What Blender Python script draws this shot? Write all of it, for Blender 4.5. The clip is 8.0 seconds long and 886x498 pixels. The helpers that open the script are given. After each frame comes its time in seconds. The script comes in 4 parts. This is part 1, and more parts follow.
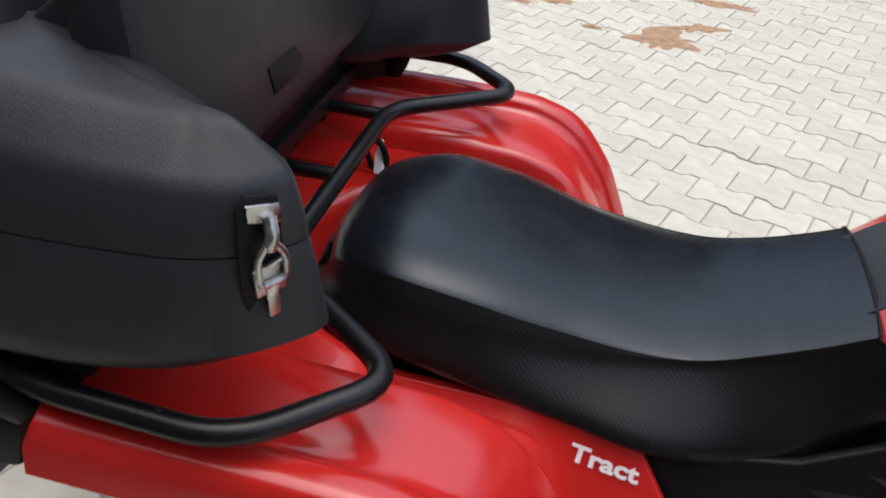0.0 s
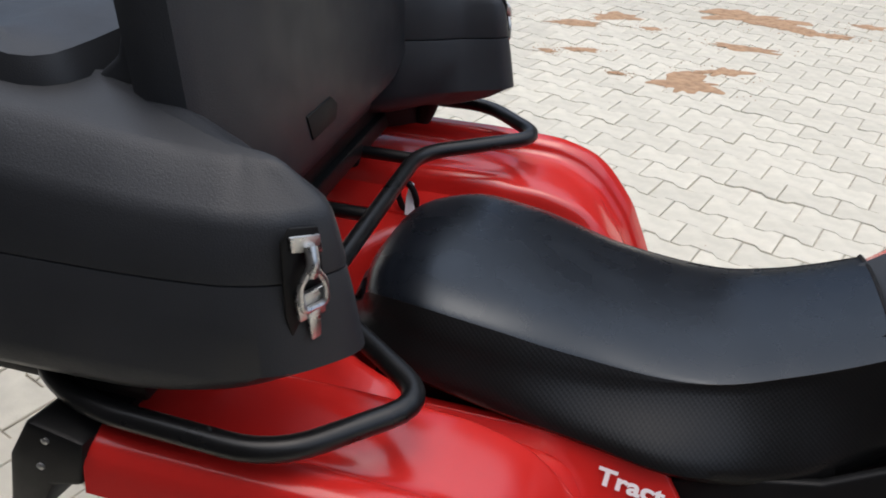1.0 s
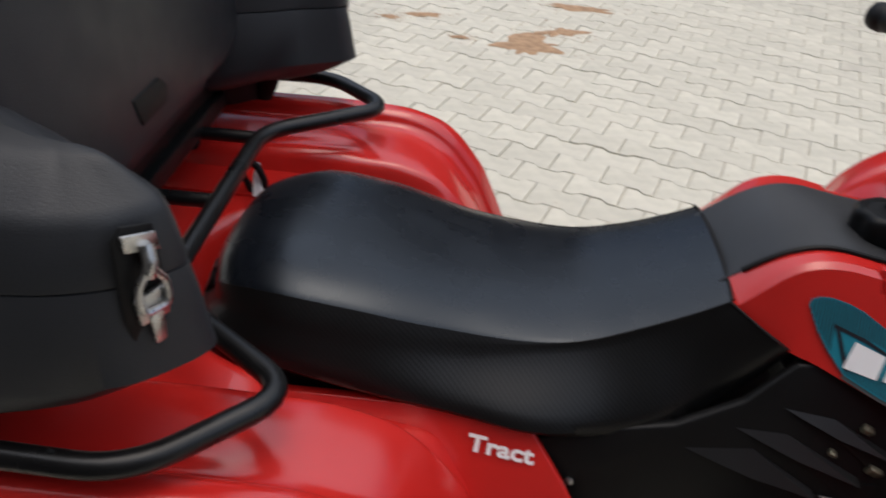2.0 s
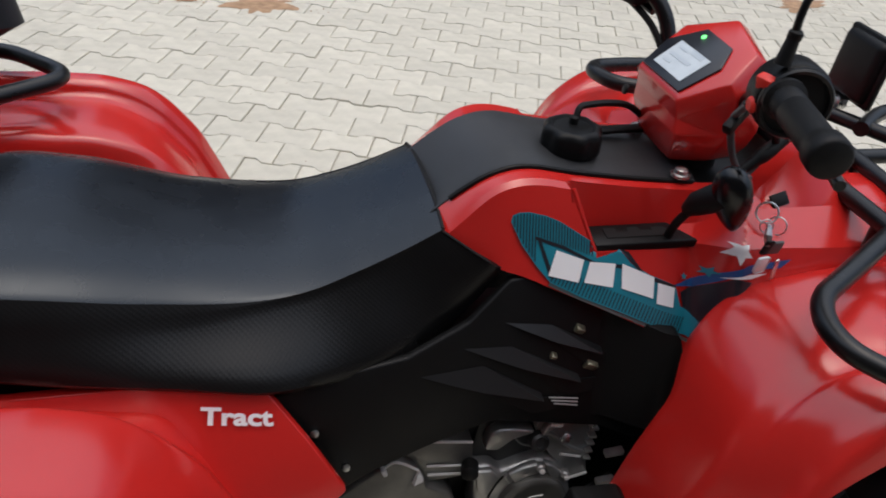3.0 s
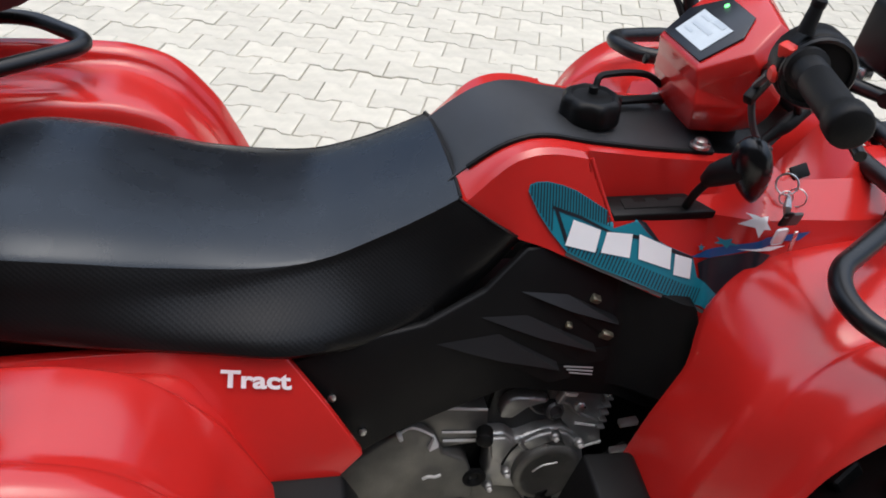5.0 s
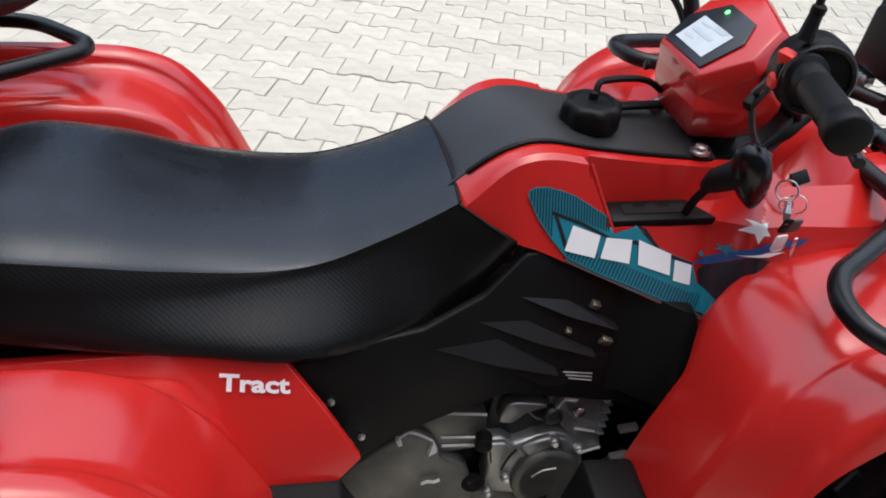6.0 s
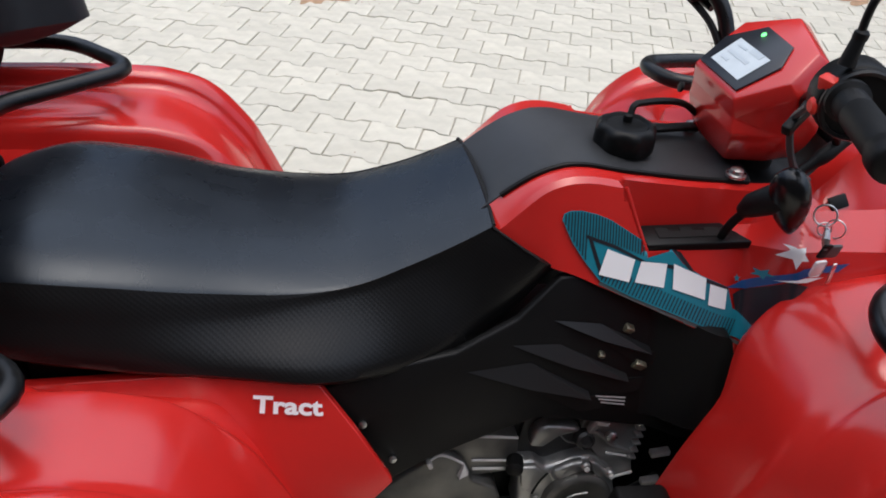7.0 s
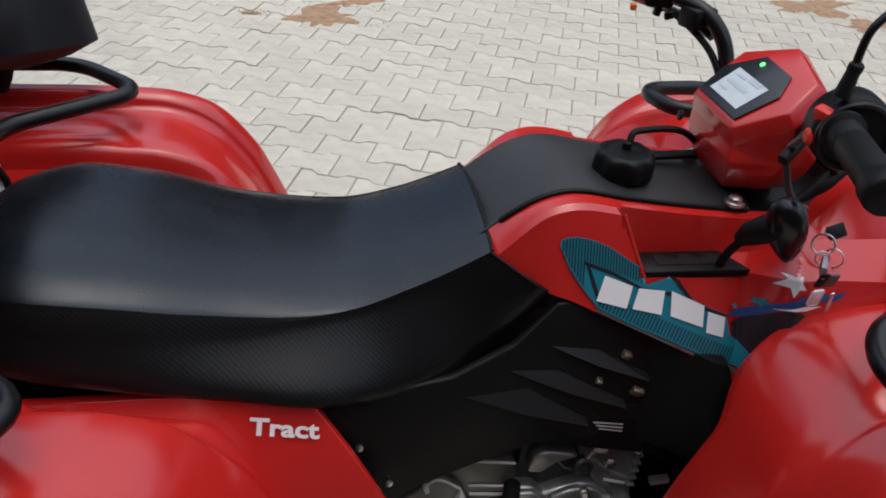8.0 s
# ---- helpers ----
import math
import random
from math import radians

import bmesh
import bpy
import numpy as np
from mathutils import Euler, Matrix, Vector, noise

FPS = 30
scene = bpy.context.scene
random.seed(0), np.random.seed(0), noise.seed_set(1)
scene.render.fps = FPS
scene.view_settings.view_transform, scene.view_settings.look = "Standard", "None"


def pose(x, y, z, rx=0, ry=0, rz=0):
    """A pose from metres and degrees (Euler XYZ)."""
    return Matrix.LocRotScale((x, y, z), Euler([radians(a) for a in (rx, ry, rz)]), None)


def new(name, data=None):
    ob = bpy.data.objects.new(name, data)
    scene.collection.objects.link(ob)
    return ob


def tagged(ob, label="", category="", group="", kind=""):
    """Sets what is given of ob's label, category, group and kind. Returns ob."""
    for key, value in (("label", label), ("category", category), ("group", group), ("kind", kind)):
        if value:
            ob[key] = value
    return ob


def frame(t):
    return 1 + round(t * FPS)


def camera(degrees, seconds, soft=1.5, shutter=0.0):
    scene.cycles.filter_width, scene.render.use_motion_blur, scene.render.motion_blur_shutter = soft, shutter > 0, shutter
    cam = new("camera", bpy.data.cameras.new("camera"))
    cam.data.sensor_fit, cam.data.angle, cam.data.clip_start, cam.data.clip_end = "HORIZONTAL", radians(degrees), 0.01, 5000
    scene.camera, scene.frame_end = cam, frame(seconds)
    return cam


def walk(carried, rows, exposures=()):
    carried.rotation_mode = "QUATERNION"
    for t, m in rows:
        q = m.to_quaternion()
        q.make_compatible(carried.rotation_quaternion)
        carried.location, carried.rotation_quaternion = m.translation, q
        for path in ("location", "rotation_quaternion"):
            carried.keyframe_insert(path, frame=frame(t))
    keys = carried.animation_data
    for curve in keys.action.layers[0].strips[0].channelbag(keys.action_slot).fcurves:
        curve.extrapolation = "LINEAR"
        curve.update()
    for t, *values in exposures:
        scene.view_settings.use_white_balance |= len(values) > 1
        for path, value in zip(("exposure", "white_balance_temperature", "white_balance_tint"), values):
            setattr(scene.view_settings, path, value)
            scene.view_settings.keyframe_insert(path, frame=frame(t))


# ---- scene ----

# ---------------------------------------------------------------- camera
cam = camera(58.9, 8.0, soft=1.8, shutter=0.3)
ROWS = [
    (0.0, 0.0745, -0.8156, 1.3258, 10.632, -34.792, 5.364),
    (0.5, 0.1272, -0.8684, 1.3269, 12.982, -33.882, 3.548),
    (1.0, 0.0905, -0.8660, 1.3403, 13.700, -31.421, 2.719),
    (1.5, 0.0557, -0.8449, 1.3367, 10.781, -31.820, 3.440),
    (2.0, 0.0941, -0.8458, 1.3402, 1.586, -33.089, 4.603),
    (2.2, 0.1132, -0.8423, 1.3373, -3.670, -34.066, 5.465),
    (3.3, 0.1849, -0.8430, 1.3235, -18.650, -34.270, 6.560),
    (3.5, 0.1849, -0.8430, 1.3235, -18.127, -34.151, 6.560),
    (4.0, 0.1771, -0.8432, 1.3241, -17.001, -35.259, 6.510),
    (4.2, 0.1771, -0.8432, 1.3241, -16.350, -35.400, 6.510),
    (5.5, 0.1789, -0.8561, 1.3217, -16.081, -36.759, 6.461),
    (6.0, 0.1821, -0.8530, 1.3240, -15.700, -36.084, 6.471),
    (6.5, 0.1699, -0.8418, 1.3276, -14.346, -35.486, 6.945),
    (7.0, 0.1689, -0.8418, 1.3319, -13.682, -35.351, 5.687),
    (7.5, 0.1711, -0.8447, 1.3430, -13.822, -33.649, 6.837),
    (8.0, 0.1789, -0.8453, 1.3403, -12.811, -33.932, 5.842),
]
walk(cam, [(t, pose(x, y, z, 90 + pitch, 0, yaw) @ pose(0, 0, 0, 0, 0, roll)) for t, x, y, z, yaw, pitch, roll in ROWS],
     exposures=[(0.0, 0.42, 6270, 10), (1.5, 0.38, 6370, 10), (2.0, 0.14, 6470, 10), (3.5, 0.20, 6260, 10), (4.2, 0.33, 6190, 10), (5.5, 0.60, 6190, 10), (6.0, 0.55, 6190, 10), (6.5, 0.33, 6190, 10), (7.0, 0.42, 6190, 10), (7.5, 0.04, 6310, 10), (8.0, 0.05, 6260, 10)])

# ---------------------------------------------------------------- light
SUN_UP, SUN_TURN = 87.0, 112.0
world = bpy.data.worlds.new("world")
scene.world = world
world.use_nodes = True
nt = world.node_tree
sky = nt.nodes.new("ShaderNodeTexSky")
sky.sky_type, sky.sun_disc = "NISHITA", False
sky.sun_elevation, sky.sun_rotation = radians(SUN_UP), radians(SUN_TURN)
sky.air_density, sky.dust_density, sky.ozone_density = 1.0, 5.0, 1.0
nt.links.new(sky.outputs[0], nt.nodes["Background"].inputs[0])
nt.nodes["Background"].inputs[1].default_value = 0.13
sun = new("sun", bpy.data.lights.new("sun", "SUN"))
sun.data.energy, sun.data.angle, sun.data.color = 1.5, radians(120), (0.88, 0.95, 1.0)
sun.matrix_world = Matrix.Rotation(radians(-SUN_TURN), 4, "Z") @ Matrix.Rotation(radians(-(90 - SUN_UP)), 4, "X")


# ---------------------------------------------------------------- materials
def material(name, color, rough=0.5, metal=0.0, coat=0.0, var=0.0, var_scale=8.0, bump=0.0, bump_scale=300.0, rough_var=0.0,
             random_var=0.0, kind="noise", spec=0.5, dirt=0.0, dirt_color=(0.35, 0.3, 0.25)):
    m = bpy.data.materials.new(name)
    m.use_nodes = True
    t = m.node_tree
    b = t.nodes["Principled BSDF"]
    b.inputs["Base Color"].default_value = (*color, 1)
    b.inputs["Roughness"].default_value = rough
    b.inputs["Metallic"].default_value = metal
    b.inputs["Specular IOR Level"].default_value = spec
    b.inputs["Coat Weight"].default_value = coat
    b.inputs["Coat Roughness"].default_value = 0.12
    co = t.nodes.new("ShaderNodeTexCoord")

    def tex(scale, detail=4.0):
        n = t.nodes.new("ShaderNodeTexNoise")
        n.inputs["Scale"].default_value, n.inputs["Detail"].default_value = scale, detail
        t.links.new(co.outputs["Object"], n.inputs["Vector"])
        return n.outputs["Fac"]

    def remap(src, a, b2, lo=0.3, hi=0.7):
        n = t.nodes.new("ShaderNodeMapRange")
        n.inputs["From Min"].default_value, n.inputs["From Max"].default_value = lo, hi
        n.inputs["To Min"].default_value, n.inputs["To Max"].default_value = a, b2
        t.links.new(src, n.inputs["Value"])
        return n.outputs["Result"]

    col = None
    if var or random_var:
        hsv = t.nodes.new("ShaderNodeHueSaturation")
        hsv.inputs["Color"].default_value = (*color, 1)
        src = remap(tex(var_scale), 1 - var, 1 + var)
        if random_var:
            info = t.nodes.new("ShaderNodeObjectInfo")
            geo = t.nodes.new("ShaderNodeNewGeometry")
            both = t.nodes.new("ShaderNodeMath")
            t.links.new(info.outputs["Random"], both.inputs[0]), t.links.new(geo.outputs["Random Per Island"], both.inputs[1])
            r = remap(both.outputs[0], 1 - random_var, 1 + random_var, 0.3, 1.7)
            mul = t.nodes.new("ShaderNodeMath")
            mul.operation = "MULTIPLY"
            t.links.new(src, mul.inputs[0]), t.links.new(r, mul.inputs[1])
            src = mul.outputs[0]
        t.links.new(src, hsv.inputs["Value"])
        col = hsv.outputs["Color"]
    if dirt:
        mix = t.nodes.new("ShaderNodeMix")
        mix.data_type = "RGBA"
        t.links.new(remap(tex(var_scale * 0.37, 6.0), 0, dirt, 0.52, 0.72), mix.inputs["Factor"])
        if col:
            t.links.new(col, mix.inputs["A"])
        else:
            mix.inputs["A"].default_value = (*color, 1)
        mix.inputs["B"].default_value = (*dirt_color, 1)
        col = mix.outputs["Result"]
    if col:
        t.links.new(col, b.inputs["Base Color"])
    if rough_var:
        t.links.new(remap(tex(var_scale * 2.3), rough - rough_var, rough + rough_var), b.inputs["Roughness"])
    if bump:
        n = t.nodes.new("ShaderNodeBump")
        n.inputs["Strength"].default_value, n.inputs["Distance"].default_value = bump, 0.001
        if kind == "dots":
            v = t.nodes.new("ShaderNodeTexVoronoi")
            v.voronoi_dimensions = "2D"
            v.inputs["Scale"].default_value, v.inputs["Randomness"].default_value = bump_scale, 0.0
            mp = t.nodes.new("ShaderNodeMapping")
            mp.vector_type = "POINT"
            mp.inputs["Rotation"].default_value = (radians(90), 0, radians(45))
            mp.inputs["Scale"].default_value = (1.0, 1.0, 1.2)
            t.links.new(co.outputs["Object"], mp.inputs["Vector"])
            t.links.new(mp.outputs["Vector"], v.inputs["Vector"])
            t.links.new(v.outputs["Distance"], n.inputs["Height"])
        else:
            t.links.new(tex(bump_scale, 3.0), n.inputs["Height"])
        t.links.new(n.outputs["Normal"], b.inputs["Normal"])
    return m


RED = material("red_plastic", (0.53, 0.018, 0.014), 0.20, spec=0.75, var=0.05, var_scale=5, rough_var=0.04, bump=0.03, bump_scale=500, dirt=0.10, dirt_color=(0.42, 0.10, 0.08))
BLACK = material("black_plastic", (0.0058, 0.0058, 0.0059), 0.42, spec=0.17, var=0.15, bump=0.25, bump_scale=900, rough_var=0.06)
BOXBLACK = material("box_plastic", (0.020, 0.0215, 0.0245), 0.45, spec=0.42, var=0.12, bump=0.35, bump_scale=700, rough_var=0.06, dirt=0.03, dirt_color=(0.10, 0.095, 0.09))
VINYL = material("seat_vinyl", (0.0042, 0.0053, 0.0078), 0.28, spec=0.48, var=0.10, bump=0.18, bump_scale=650, rough_var=0.05)
VINYL_SIDE = material("seat_side_vinyl", (0.0048, 0.0048, 0.0049), 0.33, spec=0.27, var=0.10, bump=0.22, bump_scale=230, kind="dots")
# blue tint puts the sky's bluish sheen into the seat material
VINYL.node_tree.nodes["Principled BSDF"].inputs["Specular Tint"].default_value = (0.82, 0.91, 1.0, 1)
TUBE = material("black_tube", (0.0045, 0.0045, 0.0048), 0.33, spec=0.4, var=0.2, bump=0.10, bump_scale=900, rough_var=0.08, dirt=0.15, dirt_color=(0.05, 0.048, 0.045))
# real rubber, and black sheets that stand for shaded slots and openings
RUBBER_SHADE = material("rubber", (0.0035, 0.0035, 0.0035), 0.55, spec=0.25, var=0.2, bump=0.3, bump_scale=600)
ALLOY = material("cast_alloy", (0.45, 0.448, 0.432), 0.44, metal=0.85, var=0.15, var_scale=18, bump=0.3, bump_scale=450, rough_var=0.10, dirt=0.4, dirt_color=(0.16, 0.15, 0.14))
GREYALLOY = material("grimy_alloy", (0.21, 0.206, 0.19), 0.50, metal=0.85, var=0.2, var_scale=16, bump=0.35, bump_scale=350, rough_var=0.10, dirt=0.6, dirt_color=(0.08, 0.075, 0.07))
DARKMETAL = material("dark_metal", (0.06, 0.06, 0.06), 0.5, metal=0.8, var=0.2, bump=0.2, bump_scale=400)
CHROME = material("zinc_plate", (0.56, 0.56, 0.55), 0.32, metal=1.0, var=0.15, var_scale=60, rough_var=0.10, dirt=0.4, dirt_color=(0.20, 0.19, 0.17))
PRINT = material("white_print", (0.92, 0.92, 0.92), 0.5, var=0.03)
WHITE = material("white_vinyl", (0.88, 0.88, 0.88), 0.35, var=0.04)
TEAL = material("teal_vinyl", (0.014, 0.20, 0.27), 0.32, var=0.06)
NAVY = material("dark_vinyl", (0.016, 0.016, 0.022), 0.32, var=0.1)
BLUE = material("blue_vinyl", (0.015, 0.07, 0.22), 0.32, var=0.1)
SIGNAL = material("red_button", (0.75, 0.035, 0.02), 0.4, var=0.05)
ORANGE = material("orange_reflector", (0.7, 0.16, 0.02), 0.3, var=0.05)
PAVER = material("paver", (0.53, 0.495, 0.405), 0.85, var=0.10, var_scale=14, bump=0.9, bump_scale=260, random_var=0.09, dirt=0.35, dirt_color=(0.44, 0.39, 0.34))
JOINT = material("joint_sand", (0.40, 0.365, 0.30), 0.95, var=0.25, var_scale=30, bump=1.0, bump_scale=300)
SOIL = material("dry_soil", (0.36, 0.225, 0.13), 0.95, var=0.25, var_scale=25, bump=1.0, bump_scale=160)
SCREEN = material("lcd", (0.55, 0.60, 0.62), 0.25, var=0.05, var_scale=60)

STRIP = material("strip_plastic", (0.022, 0.0225, 0.0240), 0.46, spec=0.55, var=0.12, bump=0.3, bump_scale=800, rough_var=0.05)
# real pale fittings, and the highlights painted along casting edges
PALEMETAL_GLINT = material("pale_metal_glint", (0.62, 0.60, 0.57), 0.5, var=0.12, var_scale=40, bump=0.2)
BRASS = material("dull_brass", (0.34, 0.31, 0.22), 0.38, metal=0.8, var=0.3, var_scale=90, dirt=0.4, dirt_color=(0.08, 0.075, 0.06))
KNOB = material("knob_plastic", (0.004, 0.004, 0.0045), 0.26, spec=0.5, var=0.1, rough_var=0.04)
# lighter copy of the cover's black: light on the louvre faces as colour
LOUVRE_LIT = material("lit_louvre_plastic", (0.011, 0.011, 0.0115), 0.40, spec=0.33, var=0.15, bump=0.25, bump_scale=900)
BEZEL = material("bezel_plastic", (0.014, 0.016, 0.021), 0.30, var=0.1)
GREYPLASTIC = material("grey_plastic", (0.08, 0.08, 0.08), 0.5, var=0.1)
SCREENDARK = material("lcd_segment", (0.46, 0.51, 0.54), 0.3)
FARGROUND = material("far_ground", (0.46, 0.44, 0.41), 0.9, var=0.15, var_scale=0.5)
# dark colour of the unseen walls that shade the bike
DARKWALL = material("unseen_wall_dark", (0.08, 0.072, 0.065), 0.9, var=0.2, var_scale=1.5, bump=0.4, bump_scale=40)
PILOT = material("pilot", (0.1, 0.6, 0.15), 0.3)
PILOT.node_tree.nodes["Principled BSDF"].inputs["Emission Color"].default_value = (0.2, 1.0, 0.25, 1)
PILOT.node_tree.nodes["Principled BSDF"].inputs["Emission Strength"].default_value = 1.5
SOILS = [  # x, y, half width, half depth, turn
    (0.36, 3.27, 0.15, 0.12, 20), (0.52, 3.52, 0.12, 0.06, 30), (-0.43, 3.55, 0.04, 0.03, 0), (-0.23, 3.64, 0.10, 0.04, 10), (-0.34, 4.20, 0.16, 0.05, 10), (-0.12, 4.45, 0.13, 0.08, 20),
    (0.72, 4.80, 0.28, 0.14, 10), (1.02, 4.62, 0.16, 0.08, -20), (0.65, 4.05, 0.16, 0.05, -5), (1.24, 4.55, 0.10, 0.05, 0), (1.53, 4.88, 0.09, 0.05, 0), (3.50, 3.75, 0.25, 0.14, 20), (3.70, 3.42, 0.18, 0.07, 20),
    (0.13, 4.25, 0.05, 0.03, 0), (-0.02, 3.29, 0.04, 0.02, 0),
]


# ---------------------------------------------------------------- helpers
def part(name, bm, mat, parent=None, label="", smooth=True, sharp=42):
    bmesh.ops.remove_doubles(bm, verts=bm.verts, dist=1e-6)
    bmesh.ops.recalc_face_normals(bm, faces=bm.faces)
    me = bpy.data.meshes.new(name)
    bm.to_mesh(me)
    bm.free()
    me.materials.append(mat)
    if smooth:
        me.polygons.foreach_set("use_smooth", [True] * len(me.polygons))
        me.set_sharp_from_angle(angle=radians(sharp))
    ob = new(name, me)
    ob.parent = parent
    return tagged(ob, label)


def empty(name, label, category, loc=(0, 0, 0), group=""):
    ob = new(name)
    ob.location = loc
    return tagged(ob, label, category, group)


def curve(ctrl, n):
    """Smooth resampling of control rows (first column rising) to n rows."""
    c = np.array(ctrl, float)
    s = c[:, 0]
    m = np.gradient(c, s, axis=0)
    q = np.linspace(s[0], s[-1], n)
    i = np.clip(np.searchsorted(s, q) - 1, 0, len(s) - 2)
    h = (s[i + 1] - s[i])[:, None]
    u = ((q - s[i])[:, None]) / h
    return (2 * u**3 - 3 * u**2 + 1) * c[i] + (u**3 - 2 * u**2 + u) * h * m[i] + (3 * u**2 - 2 * u**3) * c[i + 1] + (u**3 - u**2) * h * m[i + 1]


def loft(rings, caps=(True, True), bm=None):
    bm = bm or bmesh.new()
    vs = [[bm.verts.new(p) for p in r] for r in rings]
    n = len(vs[0])
    for a, b in zip(vs, vs[1:]):
        for i in range(n):
            bm.faces.new((a[i], a[(i + 1) % n], b[(i + 1) % n], b[i]))
    if caps[0]:
        bm.faces.new(vs[0])
    if caps[1]:
        bm.faces.new(vs[-1])
    return bm


def sheet(grid, thick=0.003, down=(0, 0, -1), bm=None):
    """A thick skin from a grid of points."""
    g = np.array(grid, float)
    du = np.gradient(g, axis=0)
    dv = np.gradient(g, axis=1)
    nrm = np.cross(du, dv)
    nrm /= np.maximum(np.linalg.norm(nrm, axis=2, keepdims=True), 1e-9)
    if (nrm * np.array(down)).sum() < 0:
        nrm = -nrm
    low = g + nrm * thick
    bm = bm or bmesh.new()
    a = [[bm.verts.new(p) for p in r] for r in g]
    b = [[bm.verts.new(p) for p in r] for r in low]
    m, n = len(a), len(a[0])
    for i in range(m - 1):
        for j in range(n - 1):
            bm.faces.new((a[i][j], a[i + 1][j], a[i + 1][j + 1], a[i][j + 1]))
            bm.faces.new((b[i][j], b[i][j + 1], b[i + 1][j + 1], b[i + 1][j]))
    for i in range(m - 1):
        for j in (0, n - 1):
            bm.faces.new((a[i][j], a[i + 1][j], b[i + 1][j], b[i][j]))
    for j in range(n - 1):
        for i in (0, m - 1):
            bm.faces.new((a[i][j], a[i][j + 1], b[i][j + 1], b[i][j]))
    return bm


def fillet(pts, radius, steps=6):
    p = [Vector(q) for q in pts]
    out = [p[0]]
    for a, b, c in zip(p, p[1:], p[2:]):
        r = min(radius, (a - b).length * 0.48, (c - b).length * 0.48)
        s, e = b + (a - b).normalized() * r, b + (c - b).normalized() * r
        for i in range(steps + 1):
            u = i / steps
            out.append(s * (1 - u) ** 2 + b * 2 * u * (1 - u) + e * u * u)
    return out + [p[-1]]


def tube(pts, r, seg=12, radius=0.03, bm=None, radii=None):
    path = fillet(pts, radius) if radius else [Vector(q) for q in pts]
    rings, up = [], None
    for i, q in enumerate(path):
        d = (path[min(i + 1, len(path) - 1)] - path[max(i - 1, 0)]).normalized()
        if up is None:
            up = d.orthogonal().normalized()
        up = (up - d * up.dot(d)).normalized()
        side = d.cross(up)
        rr = r if radii is None else float(np.interp(i / (len(path) - 1), np.linspace(0, 1, len(radii)), radii))
        rings.append([q + (up * math.cos(k * 2 * math.pi / seg) + side * math.sin(k * 2 * math.pi / seg)) * rr for k in range(seg)])
    return loft(rings, bm=bm)


def lathe(profile, origin, axis, seg=24, bm=None):
    """profile: (distance along the axis, radius)."""
    a = Vector(axis).normalized()
    u = a.orthogonal().normalized()
    w = a.cross(u)
    o = Vector(origin)
    return loft([[o + a * d + (u * math.cos(k * 2 * math.pi / seg) + w * math.sin(k * 2 * math.pi / seg)) * r for k in range(seg)] for d, r in profile], bm=bm)


def block(size, m, bevel=0.004, segs=2, bm=None):
    """A rounded block of that size at the pose m."""
    b = bmesh.new()
    bmesh.ops.create_cube(b, size=1)
    bmesh.ops.scale(b, vec=size, verts=b.verts)
    if bevel:
        bmesh.ops.bevel(b, geom=b.edges[:], offset=bevel, segments=segs, profile=0.5, affect="EDGES")
    bmesh.ops.transform(b, matrix=m, verts=b.verts)
    if bm is None:
        return b
    me = bpy.data.meshes.new("tmp")
    b.to_mesh(me)
    b.free()
    bm.from_mesh(me)
    bpy.data.meshes.remove(me)
    return bm


def slab(outline, depth, at, bevel=0.002):
    """A plate: outline points (u, v) with depth w, mapped by at(u, v, w)."""
    bm = bmesh.new()
    top = [bm.verts.new((u, v, 0)) for u, v in outline]
    f = bm.faces.new(top)
    r = bmesh.ops.extrude_face_region(bm, geom=[f])
    bmesh.ops.translate(bm, vec=(0, 0, depth), verts=[e for e in r["geom"] if isinstance(e, bmesh.types.BMVert)])
    bmesh.ops.recalc_face_normals(bm, faces=bm.faces)
    if bevel:
        bmesh.ops.bevel(bm, geom=bm.edges[:], offset=bevel, segments=2, profile=0.5, affect="EDGES")
    for v in bm.verts:
        v.co = Vector(at(*v.co))
    return bm



def ease(x):
    x = min(1.0, max(0.0, x))
    return x * x * (3 - 2 * x)


# ---------------------------------------------------------------- the quad bike
bike = empty("quad_bike", "red quad bike with black seat and racks, parked on paving", "quad bike")

# seat: top pad and side skirts, lofted from tail to tank
SEAT = [  # s, crease x, y, z, hem x, y, z
    (0.00, -0.212, 0.050, 0.760, -0.225, 0.070, 0.735),
    (0.06, -0.190, 0.115, 0.790, -0.200, 0.140, 0.733),
    (0.16, -0.125, 0.160, 0.812, -0.130, 0.182, 0.728),
    (0.30, -0.020, 0.170, 0.804, -0.020, 0.197, 0.709),
    (0.48, 0.120, 0.152, 0.772, 0.120, 0.201, 0.687),
    (0.64, 0.235, 0.130, 0.763, 0.250, 0.197, 0.668),
    (0.78, 0.310, 0.118, 0.783, 0.340, 0.180, 0.675),
    (0.90, 0.365, 0.112, 0.806, 0.425, 0.145, 0.706),
    (1.00, 0.405, 0.108, 0.826, 0.480, 0.146, 0.786),
]
rings_top, rings_side = [], []
